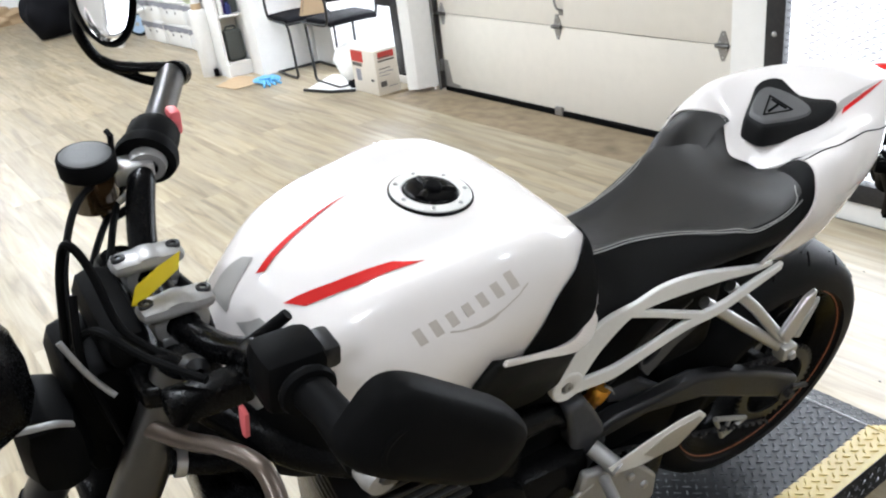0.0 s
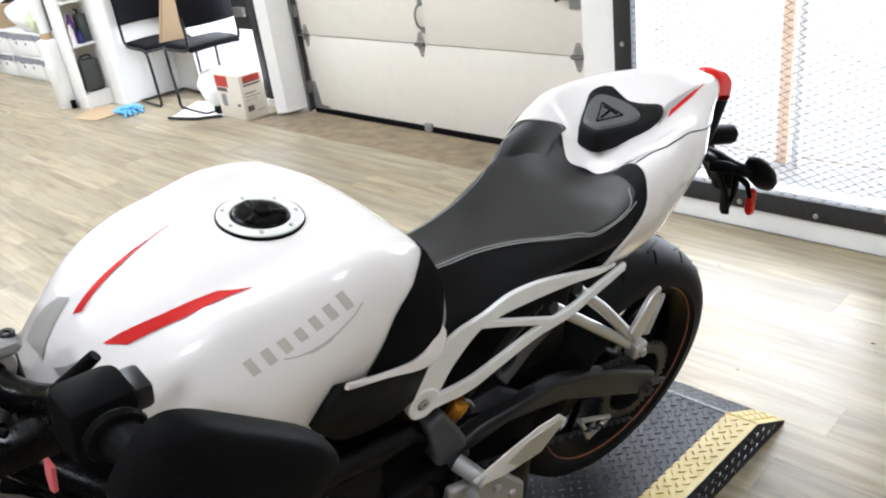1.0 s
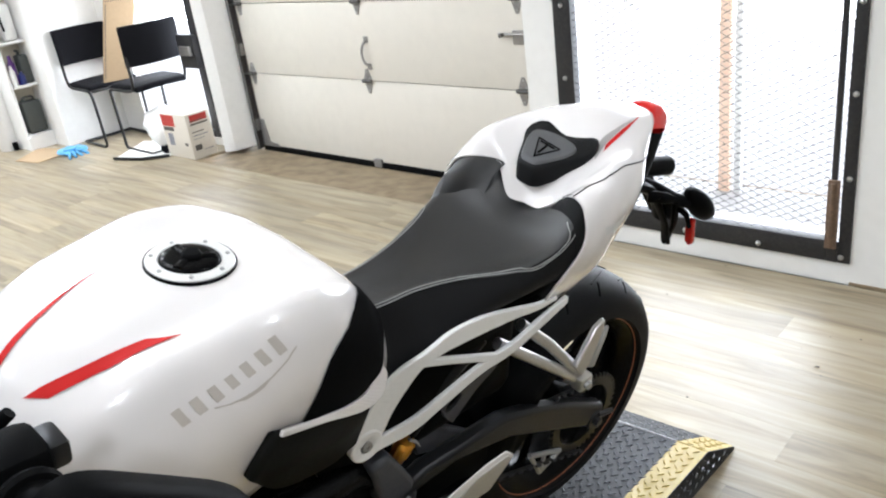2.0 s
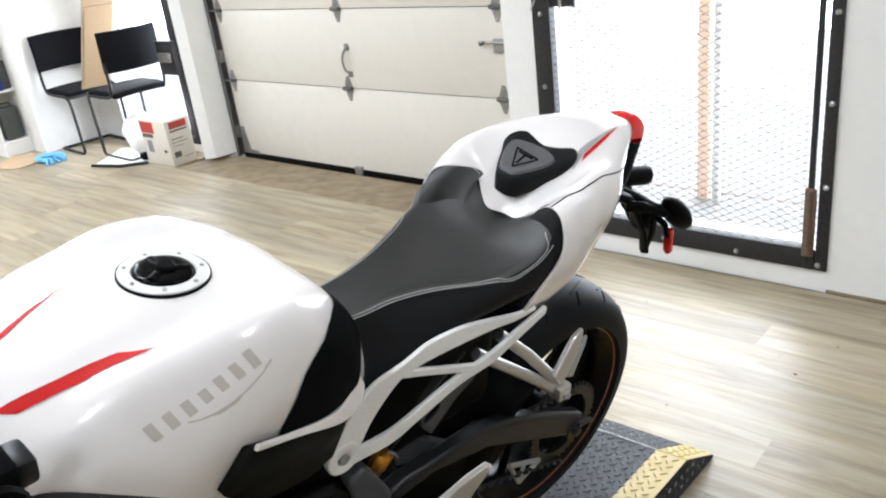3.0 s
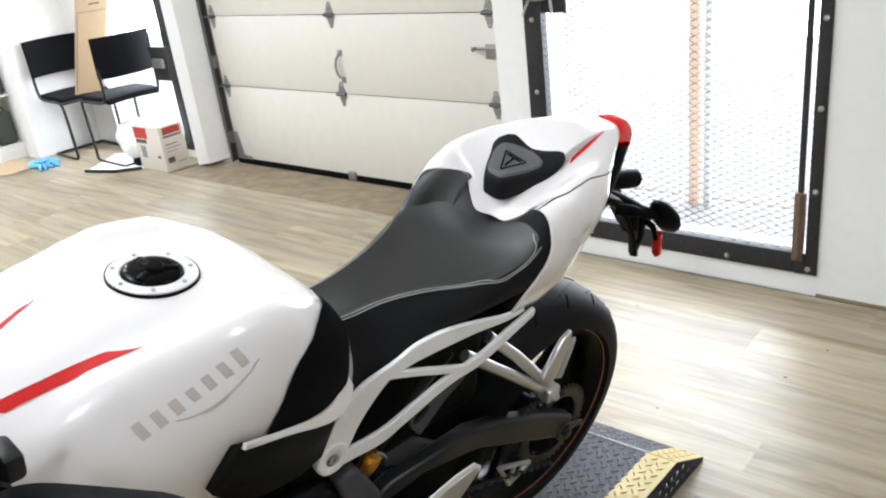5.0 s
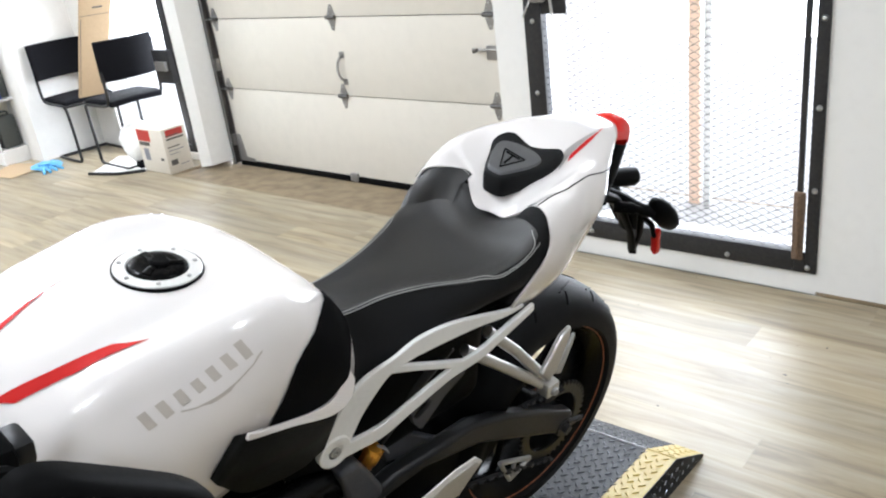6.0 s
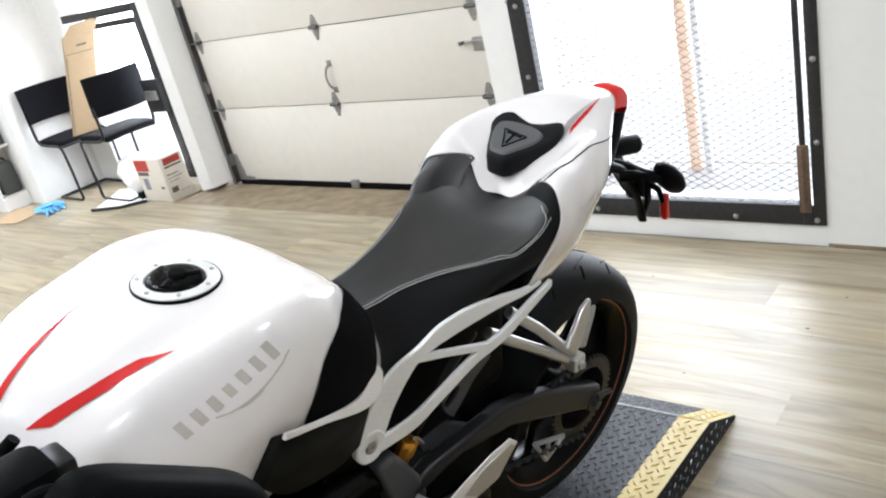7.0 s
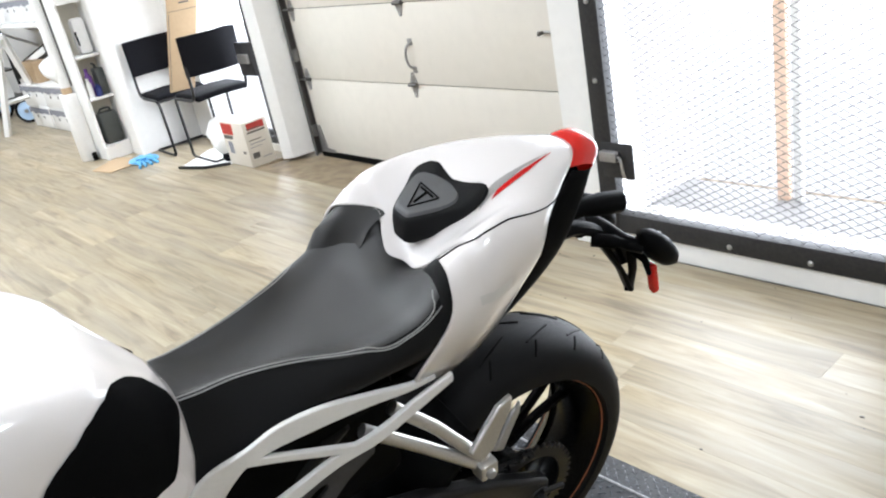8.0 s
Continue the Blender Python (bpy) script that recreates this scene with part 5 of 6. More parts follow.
def hinge(x, z):
    bm = bmesh.new()
    y = DOOR_Y
    add_slab(bm, [(x - .034, y, z + .002), (x + .034, y, z + .002), (x + .030, y, z + .018), (x + .010, y, z + .070), (x - .010, y, z + .070), (x - .030, y, z + .018)], (0, -1, 0), .003)
    add_slab(bm, [(x - .034, y, z - .002), (x + .034, y, z - .002), (x + .028, y, z - .020), (x + .009, y, z - .075), (x - .009, y, z - .075), (x - .028, y, z - .020)], (0, -1, 0), .003)
    h = part("hinge", on_door(bm), GALV, door, "galvanised door hinge")
    bm = bmesh.new()
    add_tube(bm, [(x - .036, y - .012, z), (x + .036, y - .012, z)], .011, 10)
    part("hinge_pin", on_door(bm), RAIL, h, "dark hinge knuckle")
    for dx, dz in ((-.018, .016), (.018, .016), (0, .055), (-.018, -.016), (.018, -.016), (0, -.058)):
        part("screw", on_door(lathe([(.0001, .004), (.005, .003), (.006, 0)], (x + dx, y - .003, z + dz), (0, -1, 0), 6)), STEEL, h)


for z in JOINTS[1:4]:
    for x in (-4.49, -3.375, -2.25):
        hinge(x, z)
    part("roller_stem", on_door(tube([(-4.49, DOOR_Y - .02, z), (-4.555, DOOR_Y - .02, z)], .006, 8)), STEEL, door)
part("lift_handle", on_door(tube(smooth_path([(-3.345, DOOR_Y - .002, .735), (-3.35, DOOR_Y - .028, .715), (-3.36, DOOR_Y - .035, .665), (-3.35, DOOR_Y - .028, .612), (-3.335, DOOR_Y - .002, .592)], 6), .007, 10)), GALV, door, "grey steel lift handle")
for z in (.742, .585):
    part("handle_foot", on_door(box((-3.36, DOOR_Y - .005, z - .018), (-3.325, DOOR_Y, z + .018), .004)), GALV, door)
bm = bmesh.new()
add_box(bm, (-2.285, DOOR_Y - .012, .735), (-2.215, DOOR_Y, .805), .004)
lt = part("slide_latch", on_door(bm), GALV, door, "galvanised slide bolt latch")
part("latch_bolt", on_door(tube([(-2.365, DOOR_Y - .018, .786), (-2.19, DOOR_Y - .018, .786)], .007, 8)), GALV, lt)
part("latch_knob", on_door(tube([(-2.335, DOOR_Y - .018, .786), (-2.335, DOOR_Y - .05, .782)], .009, 8)), PRINT, lt)
bm = bmesh.new()
add_box(bm, (-3.42, DOOR_Y - .025, -.035), (-3.36, DOOR_Y, .018), .006)
part("step_plate", on_door(bm), GALV, door, "small galvanised step plate")
bm = bmesh.new()
add_slab(bm, [(-4.53, DOOR_Y, -.03), (-4.36, DOOR_Y, -.03), (-4.375, DOOR_Y, .012), (-4.46, DOOR_Y, .02), (-4.49, DOOR_Y, .18), (-4.53, DOOR_Y, .18)], (0, -1, 0), .006)
part("corner_bracket", on_door(bm), GALV, door, "galvanised bottom corner bracket")
for s, x in ((1, -4.553), (-1, -2.03)):
    bm = bmesh.new()
    add_box(bm, (x - .012, DOOR_Y - .045, -.03), (x - .009, DOOR_Y + .005, 2.35))
    add_box(bm, (x - .012, DOOR_Y - .048, -.03), (x + .018, DOOR_Y - .045, 2.35))
    add_box(bm, (x - .012, DOOR_Y + .005, -.03), (x + .018, DOOR_Y + .008, 2.35))
    tr = part("vertical_track", on_door(bm), RAIL, door, "dark steel door track")
    for z in (.10, .62, 1.2, 1.8):
        part("track_bracket", on_door(box((x - .03, DOOR_Y - .03, z), (x + .012, DOOR_Y + .02, z + .08), .003)), GALV, tr)

# ---- caged opening ----
CY = WALL_Y
cage = thing("security_cage", "black angle-iron frame with expanded metal mesh over an opening", "security gate", Matrix.Translation((-1.14, CY, 0)))
ci = cage.matrix_world.inverted()


def on_cage(bm):
    bm.transform(ci)
    return bm


def bar_l(lo, hi, label=""):
    ob = part("frame_bar", on_cage(box(lo, hi, .004)), CAGE_STEEL, cage, label)
    return ob


bar_l((-1.735, CY - .012, .085), (-1.652, CY - .002, 2.22), "black steel frame bar")
bar_l((-.590, CY - .012, .085), (-.547, CY - .002, 2.22))
bar_l((-.628, CY - .012, .165), (-.606, CY - .002, 2.14))
bar_l((-.628, CY - .0125, .0845), (-.590, CY - .0015, .1655))
bar_l((-1.652, CY - .012, .085), (-.628, CY - .002, .165))
bar_l((-1.652, CY - .012, 2.14), (-.628, CY - .002, 2.22))
bar_l((-1.667, CY - .002, .157), (-1.659, CY + .045, 2.14))
bar_l((-1.657, CY - .002, .157), (-.628, CY + .045, .164))
for x, z in [(-1.693, .40), (-1.693, .705), (-1.693, 1.0), (-1.693, 1.4), (-.567, .407), (-.567, .703), (-.567, 1.0), (-.567, 1.3), (-.578, .108), (-.874, .110), (-1.170, .112), (-1.466, .114)]:
    part("bolt", on_cage(lathe([(.0001, .009), (.006, .008), (.010, .004), (.0105, 0)], (x, CY - .012, z), (0, -1, 0), 12)), STEEL, cage, "dull steel dome bolt")
# mesh: two families of slanting strands
bm = bmesh.new()
X0, X1, Z0, Z1 = -1.659, -.585, .164, 2.14
PX, PZ = .053, .0285
for s in (1, -1):
    c = -int((X1 - X0) / PX) - 2
    while True:
        # z = Z0 + c*PZ + s*(x-X0)*PZ/PX
        c += 1
        k = s * PZ / PX
        zs = Z0 + c * PZ if s > 0 else Z0 + c * PZ + (X1 - X0) * PZ / PX
        xa, xb = X0, X1
        za, zb = zs, zs + k * (X1 - X0)
        if s > 0 and za > Z1:
            break
        if s < 0 and zb > Z1:
            break
        lo, hi = (za, zb) if s > 0 else (zb, za)
        if hi < Z0:
            continue
        t = [0.0, 1.0]
        for zc in (Z0, Z1):
            f = (zc - za) / (zb - za)
            if 0 < f < 1:
                if (zc == Z0) == (s > 0):
                    t[0] = max(t[0], f)
                else:
                    t[1] = min(t[1], f)
        if t[1] - t[0] < .01:
            continue
        p = Vector((X0 + (X1 - X0) * t[0], CY + .010 + .001 * s, za + (zb - za) * t[0]))
        q = Vector((X0 + (X1 - X0) * t[1], CY + .010 + .001 * s, za + (zb - za) * t[1]))
        d = (q - p).normalized()
        n = Vector((-d.z, 0, d.x))
        add_slab(bm, [p + n * .0007, q + n * .0007, q - n * .0007, p - n * .0007], (0, 1, 0), .0016)
# flattened knots where the strands meet
for i in range(1, int(2 * (X1 - X0) / PX)):
    for j in range(1, int((Z1 - Z0) / PZ)):
        x, z = X0 + i * PX / 2, Z0 + (j + .5 * (i % 2)) * PZ
        add_slab(bm, [(x - .0062, CY + .0082, z), (x, CY + .0082, z - .0018), (x + .0062, CY + .0082, z), (x, CY + .0082, z + .0018)], (0, 1, 0), .002)
part("mesh_panel", on_cage(bm), MESH_STEEL, cage, "black expanded metal mesh", smooth=False)
bm = bmesh.new()
add_box(bm, (-1.700, CY - .020, .322), (-1.550, CY - .012, .465), .004)
lock = part("lock_plate", on_cage(bm), CAGE_STEEL, cage, "black steel lock plate")
part("lock_case", on_cage(box((-1.69, CY - .050, .395), (-1.61, CY - .020, .437), .006)), GALV, lock, "galvanised lock case")
part("lock_hasp", on_cage(tube(smooth_path([(-1.62, CY - .035, .42), (-1.595, CY - .04, .41), (-1.588, CY - .04, .365), (-1.585, CY - .035, .335)], 4), .006, 8)), STEEL, lock)
bm = bmesh.new()
add_box(bm, (-1.655, CY - .001, 1.025), (-1.540, CY + .006, 1.180), .002)
ul = part("upper_lock", on_cage(bm), CAGE_STEEL, cage, "black steel lock plate")
part("lock_case", on_cage(box((-1.685, CY - .032, 1.075), (-1.625, CY - .012, 1.12), .005)), GALV, ul, "galvanised lock case")
part("lock_hasp", on_cage(tube(smooth_path([(-1.63, CY - .022, 1.10), (-1.60, CY - .026, 1.095), (-1.592, CY - .026, 1.055), (-1.594, CY - .02, 1.02)], 4), .006, 8)), STEEL, ul)
part("lock_bar", on_cage(tube([(-1.74, CY - .03, 1.12), (-1.68, CY - .03, 1.10), (-1.725, CY - .03, 1.02)], .005, 8)), STEEL, ul)
bm = bmesh.new()
add_box(bm, (-.634, CY - .026, .14), (-.594, CY - .012, .40), .004)
part("rusty_hinge", on_cage(bm), RUST, cage, "rusty brown hinge strap")
part("hinge_barrel", on_cage(tube([(-.614, CY - .030, .15), (-.614, CY - .030, .39)], .008, 8)), RUST, cage)

# outside the cage
tagged(part("outside_step", box((-1.699, CY + .05, -.1), (-.576, 3.18, .095)), OUT_FLOOR), "bright concrete sill under the opening", "step", kind="structure")
# both posts get paled colours that imitate the glare outside
for x, mat, lab, w in ((-1.225, ORANGE_POST, "orange painted post outside", .024), (-1.165, WALL, "pale painted post outside", .016)):
    post = part("post", box((x - w, 3.09, .095), (x + w, 3.12, 2.3), .004), mat)
    tagged(post, lab, "post")

# no drain here: a dark strip added for the shadow at the sill's far edge
structure("gutter", box((-1.699, 3.181, -.09), (-.576, 3.26, .070)), CONCRETE, "dark strip for the shadow band past the sill", "gutter")

# ---- glass door ----
gd = thing("glass_door", "black steel framed glass door with overexposed daylight behind", "door", Matrix.Translation((-5.33, 2.91, 0)), kind="structure")
gi = gd.matrix_world.inverted()


def on_gd(bm):
    bm.transform(gi)
    return bm


part("hinge_jamb", on_gd(box((-5.90, 2.93, .05), (-5.85, 2.96, 1.295), .004)), WHITE_FRAME, gd, "white painted hinge jamb")
for lo, hi in (((-4.915, 2.93, .05), (-4.86, 2.96, 1.295)), ((-5.85, 2.93, 1.24), (-4.915, 2.96, 1.295)), ((-5.85, 2.93, .05), (-4.915, 2.96, .10))):
    part("frame_bar", on_gd(box(lo, hi, .004)), CAGE_STEEL, gd)
for lo, hi in (((-5.01, 2.975, .09), (-4.975, 3.0, 1.20)), ((-5.765, 2.975, 1.16), (-5.01, 3.0, 1.20)), ((-5.765, 2.975, .09), (-5.01, 3.0, .13))):
    part("leaf_frame", on_gd(box(lo, hi, .004)), CAGE_STEEL, gd)
lk = part("lock_box", on_gd(box((-5.06, 2.885, .555), (-4.865, 2.928, .785), .006)), CAGE_STEEL, gd, "black steel lock box")
part("lock_case", on_gd(box((-5.02, 2.86, .645), (-4.89, 2.885, .71), .006)), GALV, lk)
structure("door_sill", box((-5.90, 2.92, 0.0), (-4.802, 3.10, .05)), WALL, "white door sill", "sill")

def settle(ob, anchor, at, size):
    """Set a thing down so that its anchor stands at a place, at a given size."""
    ob.matrix_world = Matrix.Translation(at) @ Matrix.Scale(size, 4) @ Matrix.Translation([-c for c in anchor]) @ ob.matrix_world
    return ob


# ---- chairs ----
def chair(m, label):
    ch = thing("chair", label, "chair", m, group="stacked workshop chairs")
    bm = bmesh.new()
    net = []
    for i in range(6):
        y = -.21 + .42 * i / 5
        net.append([(x, y, .50 + .012 * math.cos(x * 6) - (.012 if i in (0, 5) else 0)) for x in (-.21, -.12, 0, .12, .21)])
    add_grid(bm, refine(net, 3, 3))
    s = part("seat", bm, CHAIR_BLACK, ch, "black upholstered seat")
    mod = s.modifiers.new("thick", "SOLIDIFY")
    mod.thickness, mod.offset = .045, 0
    soften(s, .015, 3)
    bm = bmesh.new()
    net = []
    for i in range(5):
        z = .66 + .29 * i / 4
        net.append([(x, .235 - .05 * (x / .22) ** 2 + .06 * (z - .66), z) for x in (-.225, -.12, 0, .12, .225)])
    add_grid(bm, refine(net, 3, 3))
    b = part("backrest", bm, CHAIR_BLACK, ch, "black upholstered backrest")
    mod = b.modifiers.new("thick", "SOLIDIFY")
    mod.thickness, mod.offset = .028, 0
    soften(b, .010, 3)
    for q in (-1, 1):
        x = q * .215
        part("side_tube", tube(smooth_path([(x, .198, .74), (x, .200, .66), (x, .19, .53), (x, .12, .485), (x, -.12, .480), (x, -.205, .47), (x * .97, -.225, .40), (x * .95, -.225, .10), (x * .95, -.215, .025), (x * .95, -.12, .012), (x * .95, .20, .012)], 5), .0115, 10), BLACK_TUBE, ch, "black tubular steel frame")
    part("base_tube", tube([(-.204, .20, .012), (.204, .20, .012)], .0115, 10), BLACK_TUBE, ch)
    part("front_tube", tube([(-.21, -.21, .47), (.21, -.21, .47)], .0115, 10), BLACK_TUBE, ch)
    return ch


c1 = chair(pose(-5.36, 2.765, 0, 0, 0, -93) @ Matrix.Scale(.95, 4), "black upholstered cantilever chair with tubular frame, facing another")
c2 = chair(pose(-5.97, 2.73, 0, 0, 0, 86) @ Matrix.Scale(.915, 4), "black upholstered cantilever chair with tubular frame, holding cardboard")
# cardboard leaning on the chairs
bm = bmesh.new()
CB = Matrix(((.40, .21, 0, -5.63), (.917, .19, 0, 2.68), (0, 1, 0, .49), (0, 0, 0, 1)))
add_slab(bm, [CB @ Vector(p) for p in ((-.10, 0, 0), (.085, 0, 0), (.125, .66, 0), (-.10, .68, 0))], (-.917, .40, 0), .03)
cb = soften(part("cardboard_box", bm, CARD), .005)
tagged(cb, "tall flattened brown cardboard box standing on a chair", "cardboard box")
bm = bmesh.new()
add_slab(bm, [CB @ Vector(p) for p in ((-.085, .68, -.005), (.12, .66, -.005), (.16, .76, -.06), (-.04, .745, -.06))], (-.917, .40, 0), .005)
part("flap", bm, CARD, cb, "folded open flap")
toward = Vector((.917, -.40, 0)) * .001
for name, lo, hi in (("print_bar", (-.01, .60), (.06, .612)), ("fold_line", (-.095, .555), (.115, .559)), ("edge_line", (-.088, .02), (-.083, .54))):
    bm = bmesh.new()
    add_slab(bm, [CB @ Vector(p) + toward * .2 for p in ((*lo, 0), (hi[0], lo[1], 0), (*hi, 0), (lo[0], hi[1], 0))], (.917, -.40, 0), .0008)
    part(name, bm, PRINT, cb)
# carton on the floor
bx = thing("carton", "white and red printed carton standing on the floor", "box", Matrix.Translation((-5.06, 2.52, 0)))
bi = bx.matrix_world.inverted()


def on_bx(bm):
    bm.transform(bi)
    return bm


soften(part("body", on_bx(box((-5.27, 2.41, 0), (-4.85, 2.63, .330), .004)), BOX_WHITE, bx, "off-white carton"), .002)
for lo, hi, mat in (((-4.8495, 2.445, .268), (-4.848, 2.60, .318), BOX_RED), ((-4.8490, 2.44, .272), (-4.8475, 2.56, .280), PRINT), ((-4.8490, 2.44, .245), (-4.8478, 2.60, .258), PRINT), ((-4.8490, 2.44, .19), (-4.8478, 2.55, .197), PRINT), ((-4.8490, 2.44, .165), (-4.8478, 2.58, .171), GREY_FELT), ((-4.8490, 2.44, .14), (-4.8478, 2.54, .145), GREY_FELT), ((-4.8490, 2.44, .06), (-4.8478, 2.50, .10), PRINT), ((-4.8490, 2.52, .05), (-4.8478, 2.60, .055), GREY_FELT),
                    ((-5.26, 2.4085, .235), (-5.05, 2.4095, .318), BOX_RED), ((-5.25, 2.4085, .20), (-5.08, 2.4095, .228), PRINT), ((-5.20, 2.4085, .09), (-5.12, 2.4095, .18), GREY_FELT), ((-4.95, 2.4085, .10), (-4.90, 2.4095, .12), PRINT)):
    part("print_patch", on_bx(box(lo, hi)), mat, bx)
bx.matrix_world = Matrix.Translation((-4.735, 2.612, 0)) @ Matrix.Diagonal((.75, .86, .94, 1)) @ Matrix.Translation((4.85 - 5.06, 2.52 - 2.41, 0))
# plastic bag and pouch beside it
bm = bmesh.new()
bmesh.ops.create_icosphere(bm, subdivisions=4, radius=.16)
for v in bm.verts:
    n = noise.noise(v.co * 9) * .05 + noise.noise(v.co * 22) * .022
    v.co += v.co.normalized() * n
    v.co.z *= 1.05
    v.co = v.co + Vector((-5.42, 2.50, .17))
    v.co.z = max(v.co.z, .004)
settle(tagged(part("plastic_bag", bm, WHITE_PLASTIC), "crumpled white plastic bag beside the carton", "bag"), (-5.42, 2.50, 0), (-5.185, 2.735, 0), .93)
bm = bmesh.new()
bmesh.ops.create_icosphere(bm, subdivisions=3, radius=.05)
for v in bm.verts:
    v.co += v.co.normalized() * noise.noise(v.co * 20) * .03
    v.co = Vector((v.co.x * .8, v.co.y * 1.3, v.co.z * 1.1)) + Vector((-5.32, 2.40, .055))
    v.co.z = max(v.co.z, .003)
settle(tagged(part("black_pouch", bm, CHAIR_BLACK), "small black pouch on the floor", "pouch"), (-5.32, 2.40, 0), (-5.11, 2.66, 0), .95)
# white mat inside a chair's base loop, with that loop's black tube as rim
bm = bmesh.new()
add_slab(bm, [(-5.40, 2.38, .001), (-5.16, 2.46, .001), (-5.02, 2.585, .001), (-5.16, 2.88, .001), (-5.62, 2.74, .001)], (0, 0, 1), .010)
board = tagged(soften(part("floor_board", bm, WHITE_PLASTIC), .003), "thin white mat lying under the chairs", "board")
part("edge_strip", tube([(-5.405, 2.375, .012), (-5.155, 2.455, .012), (-5.012, 2.585, .012)], .011, 8), BLACK_TUBE, board, "black tube of a chair base round the mat")
# glove and cardboard scrap
bm = bmesh.new()
bmesh.ops.create_icosphere(bm, subdivisions=3, radius=.06)
for v in bm.verts:
    v.co += v.co.normalized() * noise.noise(v.co * 30) * .04
    v.co = Vector((v.co.x * 1.6, v.co.y * 1.5, v.co.z * .55)) + Vector((-6.25, 2.03, .03))
    v.co.z = max(v.co.z, .003)
gl = tagged(part("glove", bm, BLUE_GLOVE), "crumpled blue nitrile glove on the floor", "glove")
for k in range(4):
    part("finger", tube(smooth_path([(-6.25, 2.0 + .02 * k, .03), (-6.16 - .02 * k, 1.95 + .035 * k, .03), (-6.10, 1.92 + .05 * k, .012)], 4), .011, 8), BLUE_GLOVE, gl)
settle(gl, (-6.25, 2.03, 0), (-5.95, 2.345, 0), .95)
bm = bmesh.new()
add_slab(bm, [(-6.62, 1.60, .002), (-6.30, 1.66, .002), (-6.30, 1.95, .002), (-6.60, 2.0, .002), (-6.85, 1.92, .002)], (0, 0, 1), .005)
settle(tagged(part("cardboard_scrap", bm, CARD), "flat scrap of brown cardboard on the floor", "cardboard"), (-6.55, 1.8, 0), (-6.22, 2.20, 0), .82)

# ---- niche shelves and storage ----
def shelf(z, name="shelf"):
    return tagged(part(name, box((-6.60, 2.265, z - .02), (-6.442, 2.454, z), .003), WHITE_PLASTIC), "white shelf board built into the niche", "shelf", kind="structure")


for z in (.115, .50, .83):
    shelf(z)


def bottle(x, y, z, h, r, mat, cap_mat, label):
    b = thing("bottle", label, "bottle", Matrix.Translation((-6.44 + .85 * (x + 7.0), 2.45 + .86 * (y - 2.1), .50)) @ Matrix.Scale(.9, 4))
    part("body", lathe([(.0001, 0), (r * .95, 0), (r, .01), (r, h * .7), (r * .45, h * .85), (r * .4, h * .9)], (0, 0, 0), (0, 0, 1), 18), mat, b)
    part("cap", lathe([(r * .45, h * .86), (r * .48, h), (.0001, h)], (0, 0, 0), (0, 0, 1), 14), cap_mat, b)
    return b


bottle(-7.10, 1.955, .555, .25, .030, PURPLE, PURPLE, "purple plastic bottle on the white shelf")
bottle(-7.06, 1.925, .555, .17, .026, WHITE_PLASTIC, WHITE_PLASTIC, "white plastic bottle on the white shelf")
bottle(-7.05, 1.995, .555, .11, .028, BLUE_INK, BLUE_INK, "short dark blue bottle on the white shelf")
bm = bmesh.new()
add_box(bm, (-7.17, 2.020, .555), (-7.05, 2.098, .80), .012)
can = tagged(part("canister", bm, BAG_GREY), "black canister on the white shelf", "canister")
part("spout", tube(smooth_path([(-7.12, 2.05, .795), (-7.10, 2.045, .83), (-7.09, 2.02, .845)], 4), .012, 8), BAG_GREY, can)
settle(can, (-7.0, 2.1, .555), (-6.44, 2.45, .50), .87)
bm = bmesh.new()
add_box(bm, (-7.17, 1.965, .93), (-7.05, 2.085, 1.25), .035)
pr = tagged(part("dispenser", bm, WHITE_PLASTIC), "white soap dispenser standing on the shelf", "dispenser")
part("lever", tube(smooth_path([(-7.058, 1.975, 1.13), (-7.03, 1.960, 1.12), (-7.03, 1.965, 1.05), (-7.04, 1.970, 1.02)], 4), .009, 8), BLACK_PLASTIC, pr, "black pump lever")
settle(pr, (-7.0, 2.1, .93), (-6.44, 2.45, .83), .87)
bm = bmesh.new()
add_box(bm, (-7.17, 1.915, .126), (-7.04, 2.088, .42), .03)
cs = tagged(part("tool_case", bm, BAG_GREY), "charcoal grey tool case on the bottom shelf", "tool case")
part("handle", tube(smooth_path([(-7.10, 1.95, .41), (-7.10, 1.96, .445), (-7.10, 2.04, .445), (-7.10, 2.05, .41)], 4), .01, 8), BAG_GREY, cs)
settle(cs, (-7.0, 2.1, .126), (-6.44, 2.45, .116), .87)
# pole with a padded foot
PX0, PY0 = -6.73, 2.195
pl = tagged(part("pole", lathe([(.036, .54), (.036, CEIL)], (PX0, PY0, 0), (0, 0, 1), 24), WHITE_PLASTIC), "white steel pole with a thick padded sleeve", "pole", kind="structure")
part("sleeve", lathe([(.0001, 0), (.070, 0), (.075, .01), (.075, .54), (.070, .555), (.036, .555)], (PX0, PY0, 0), (0, 0, 1), 28), WHITE_PLASTIC, pl, "white padded sleeve")
part("strap", lathe([(.0375, .555), (.042, .56), (.042, .60), (.0375, .605)], (PX0, PY0, 0), (0, 0, 1), 24), CARD, pl)
# the shadow line right of the pole, built as a dark strip
part("pole_edge", box((PX0 + .01, PY0 + .040, .61), (PX0 + .035, PY0 + .055, CEIL)), RAIL, pl, "dark strip for the shadow line beside the pole")
tagged(part("caster", lathe([(.0001, -.02), (.03, -.02), (.035, 0), (.03, .02), (.0001, .02)], (-6.63, 2.20, .036), (.3, 1, 0), 16), BLACK_PLASTIC), "small black castor on the floor", "castor")


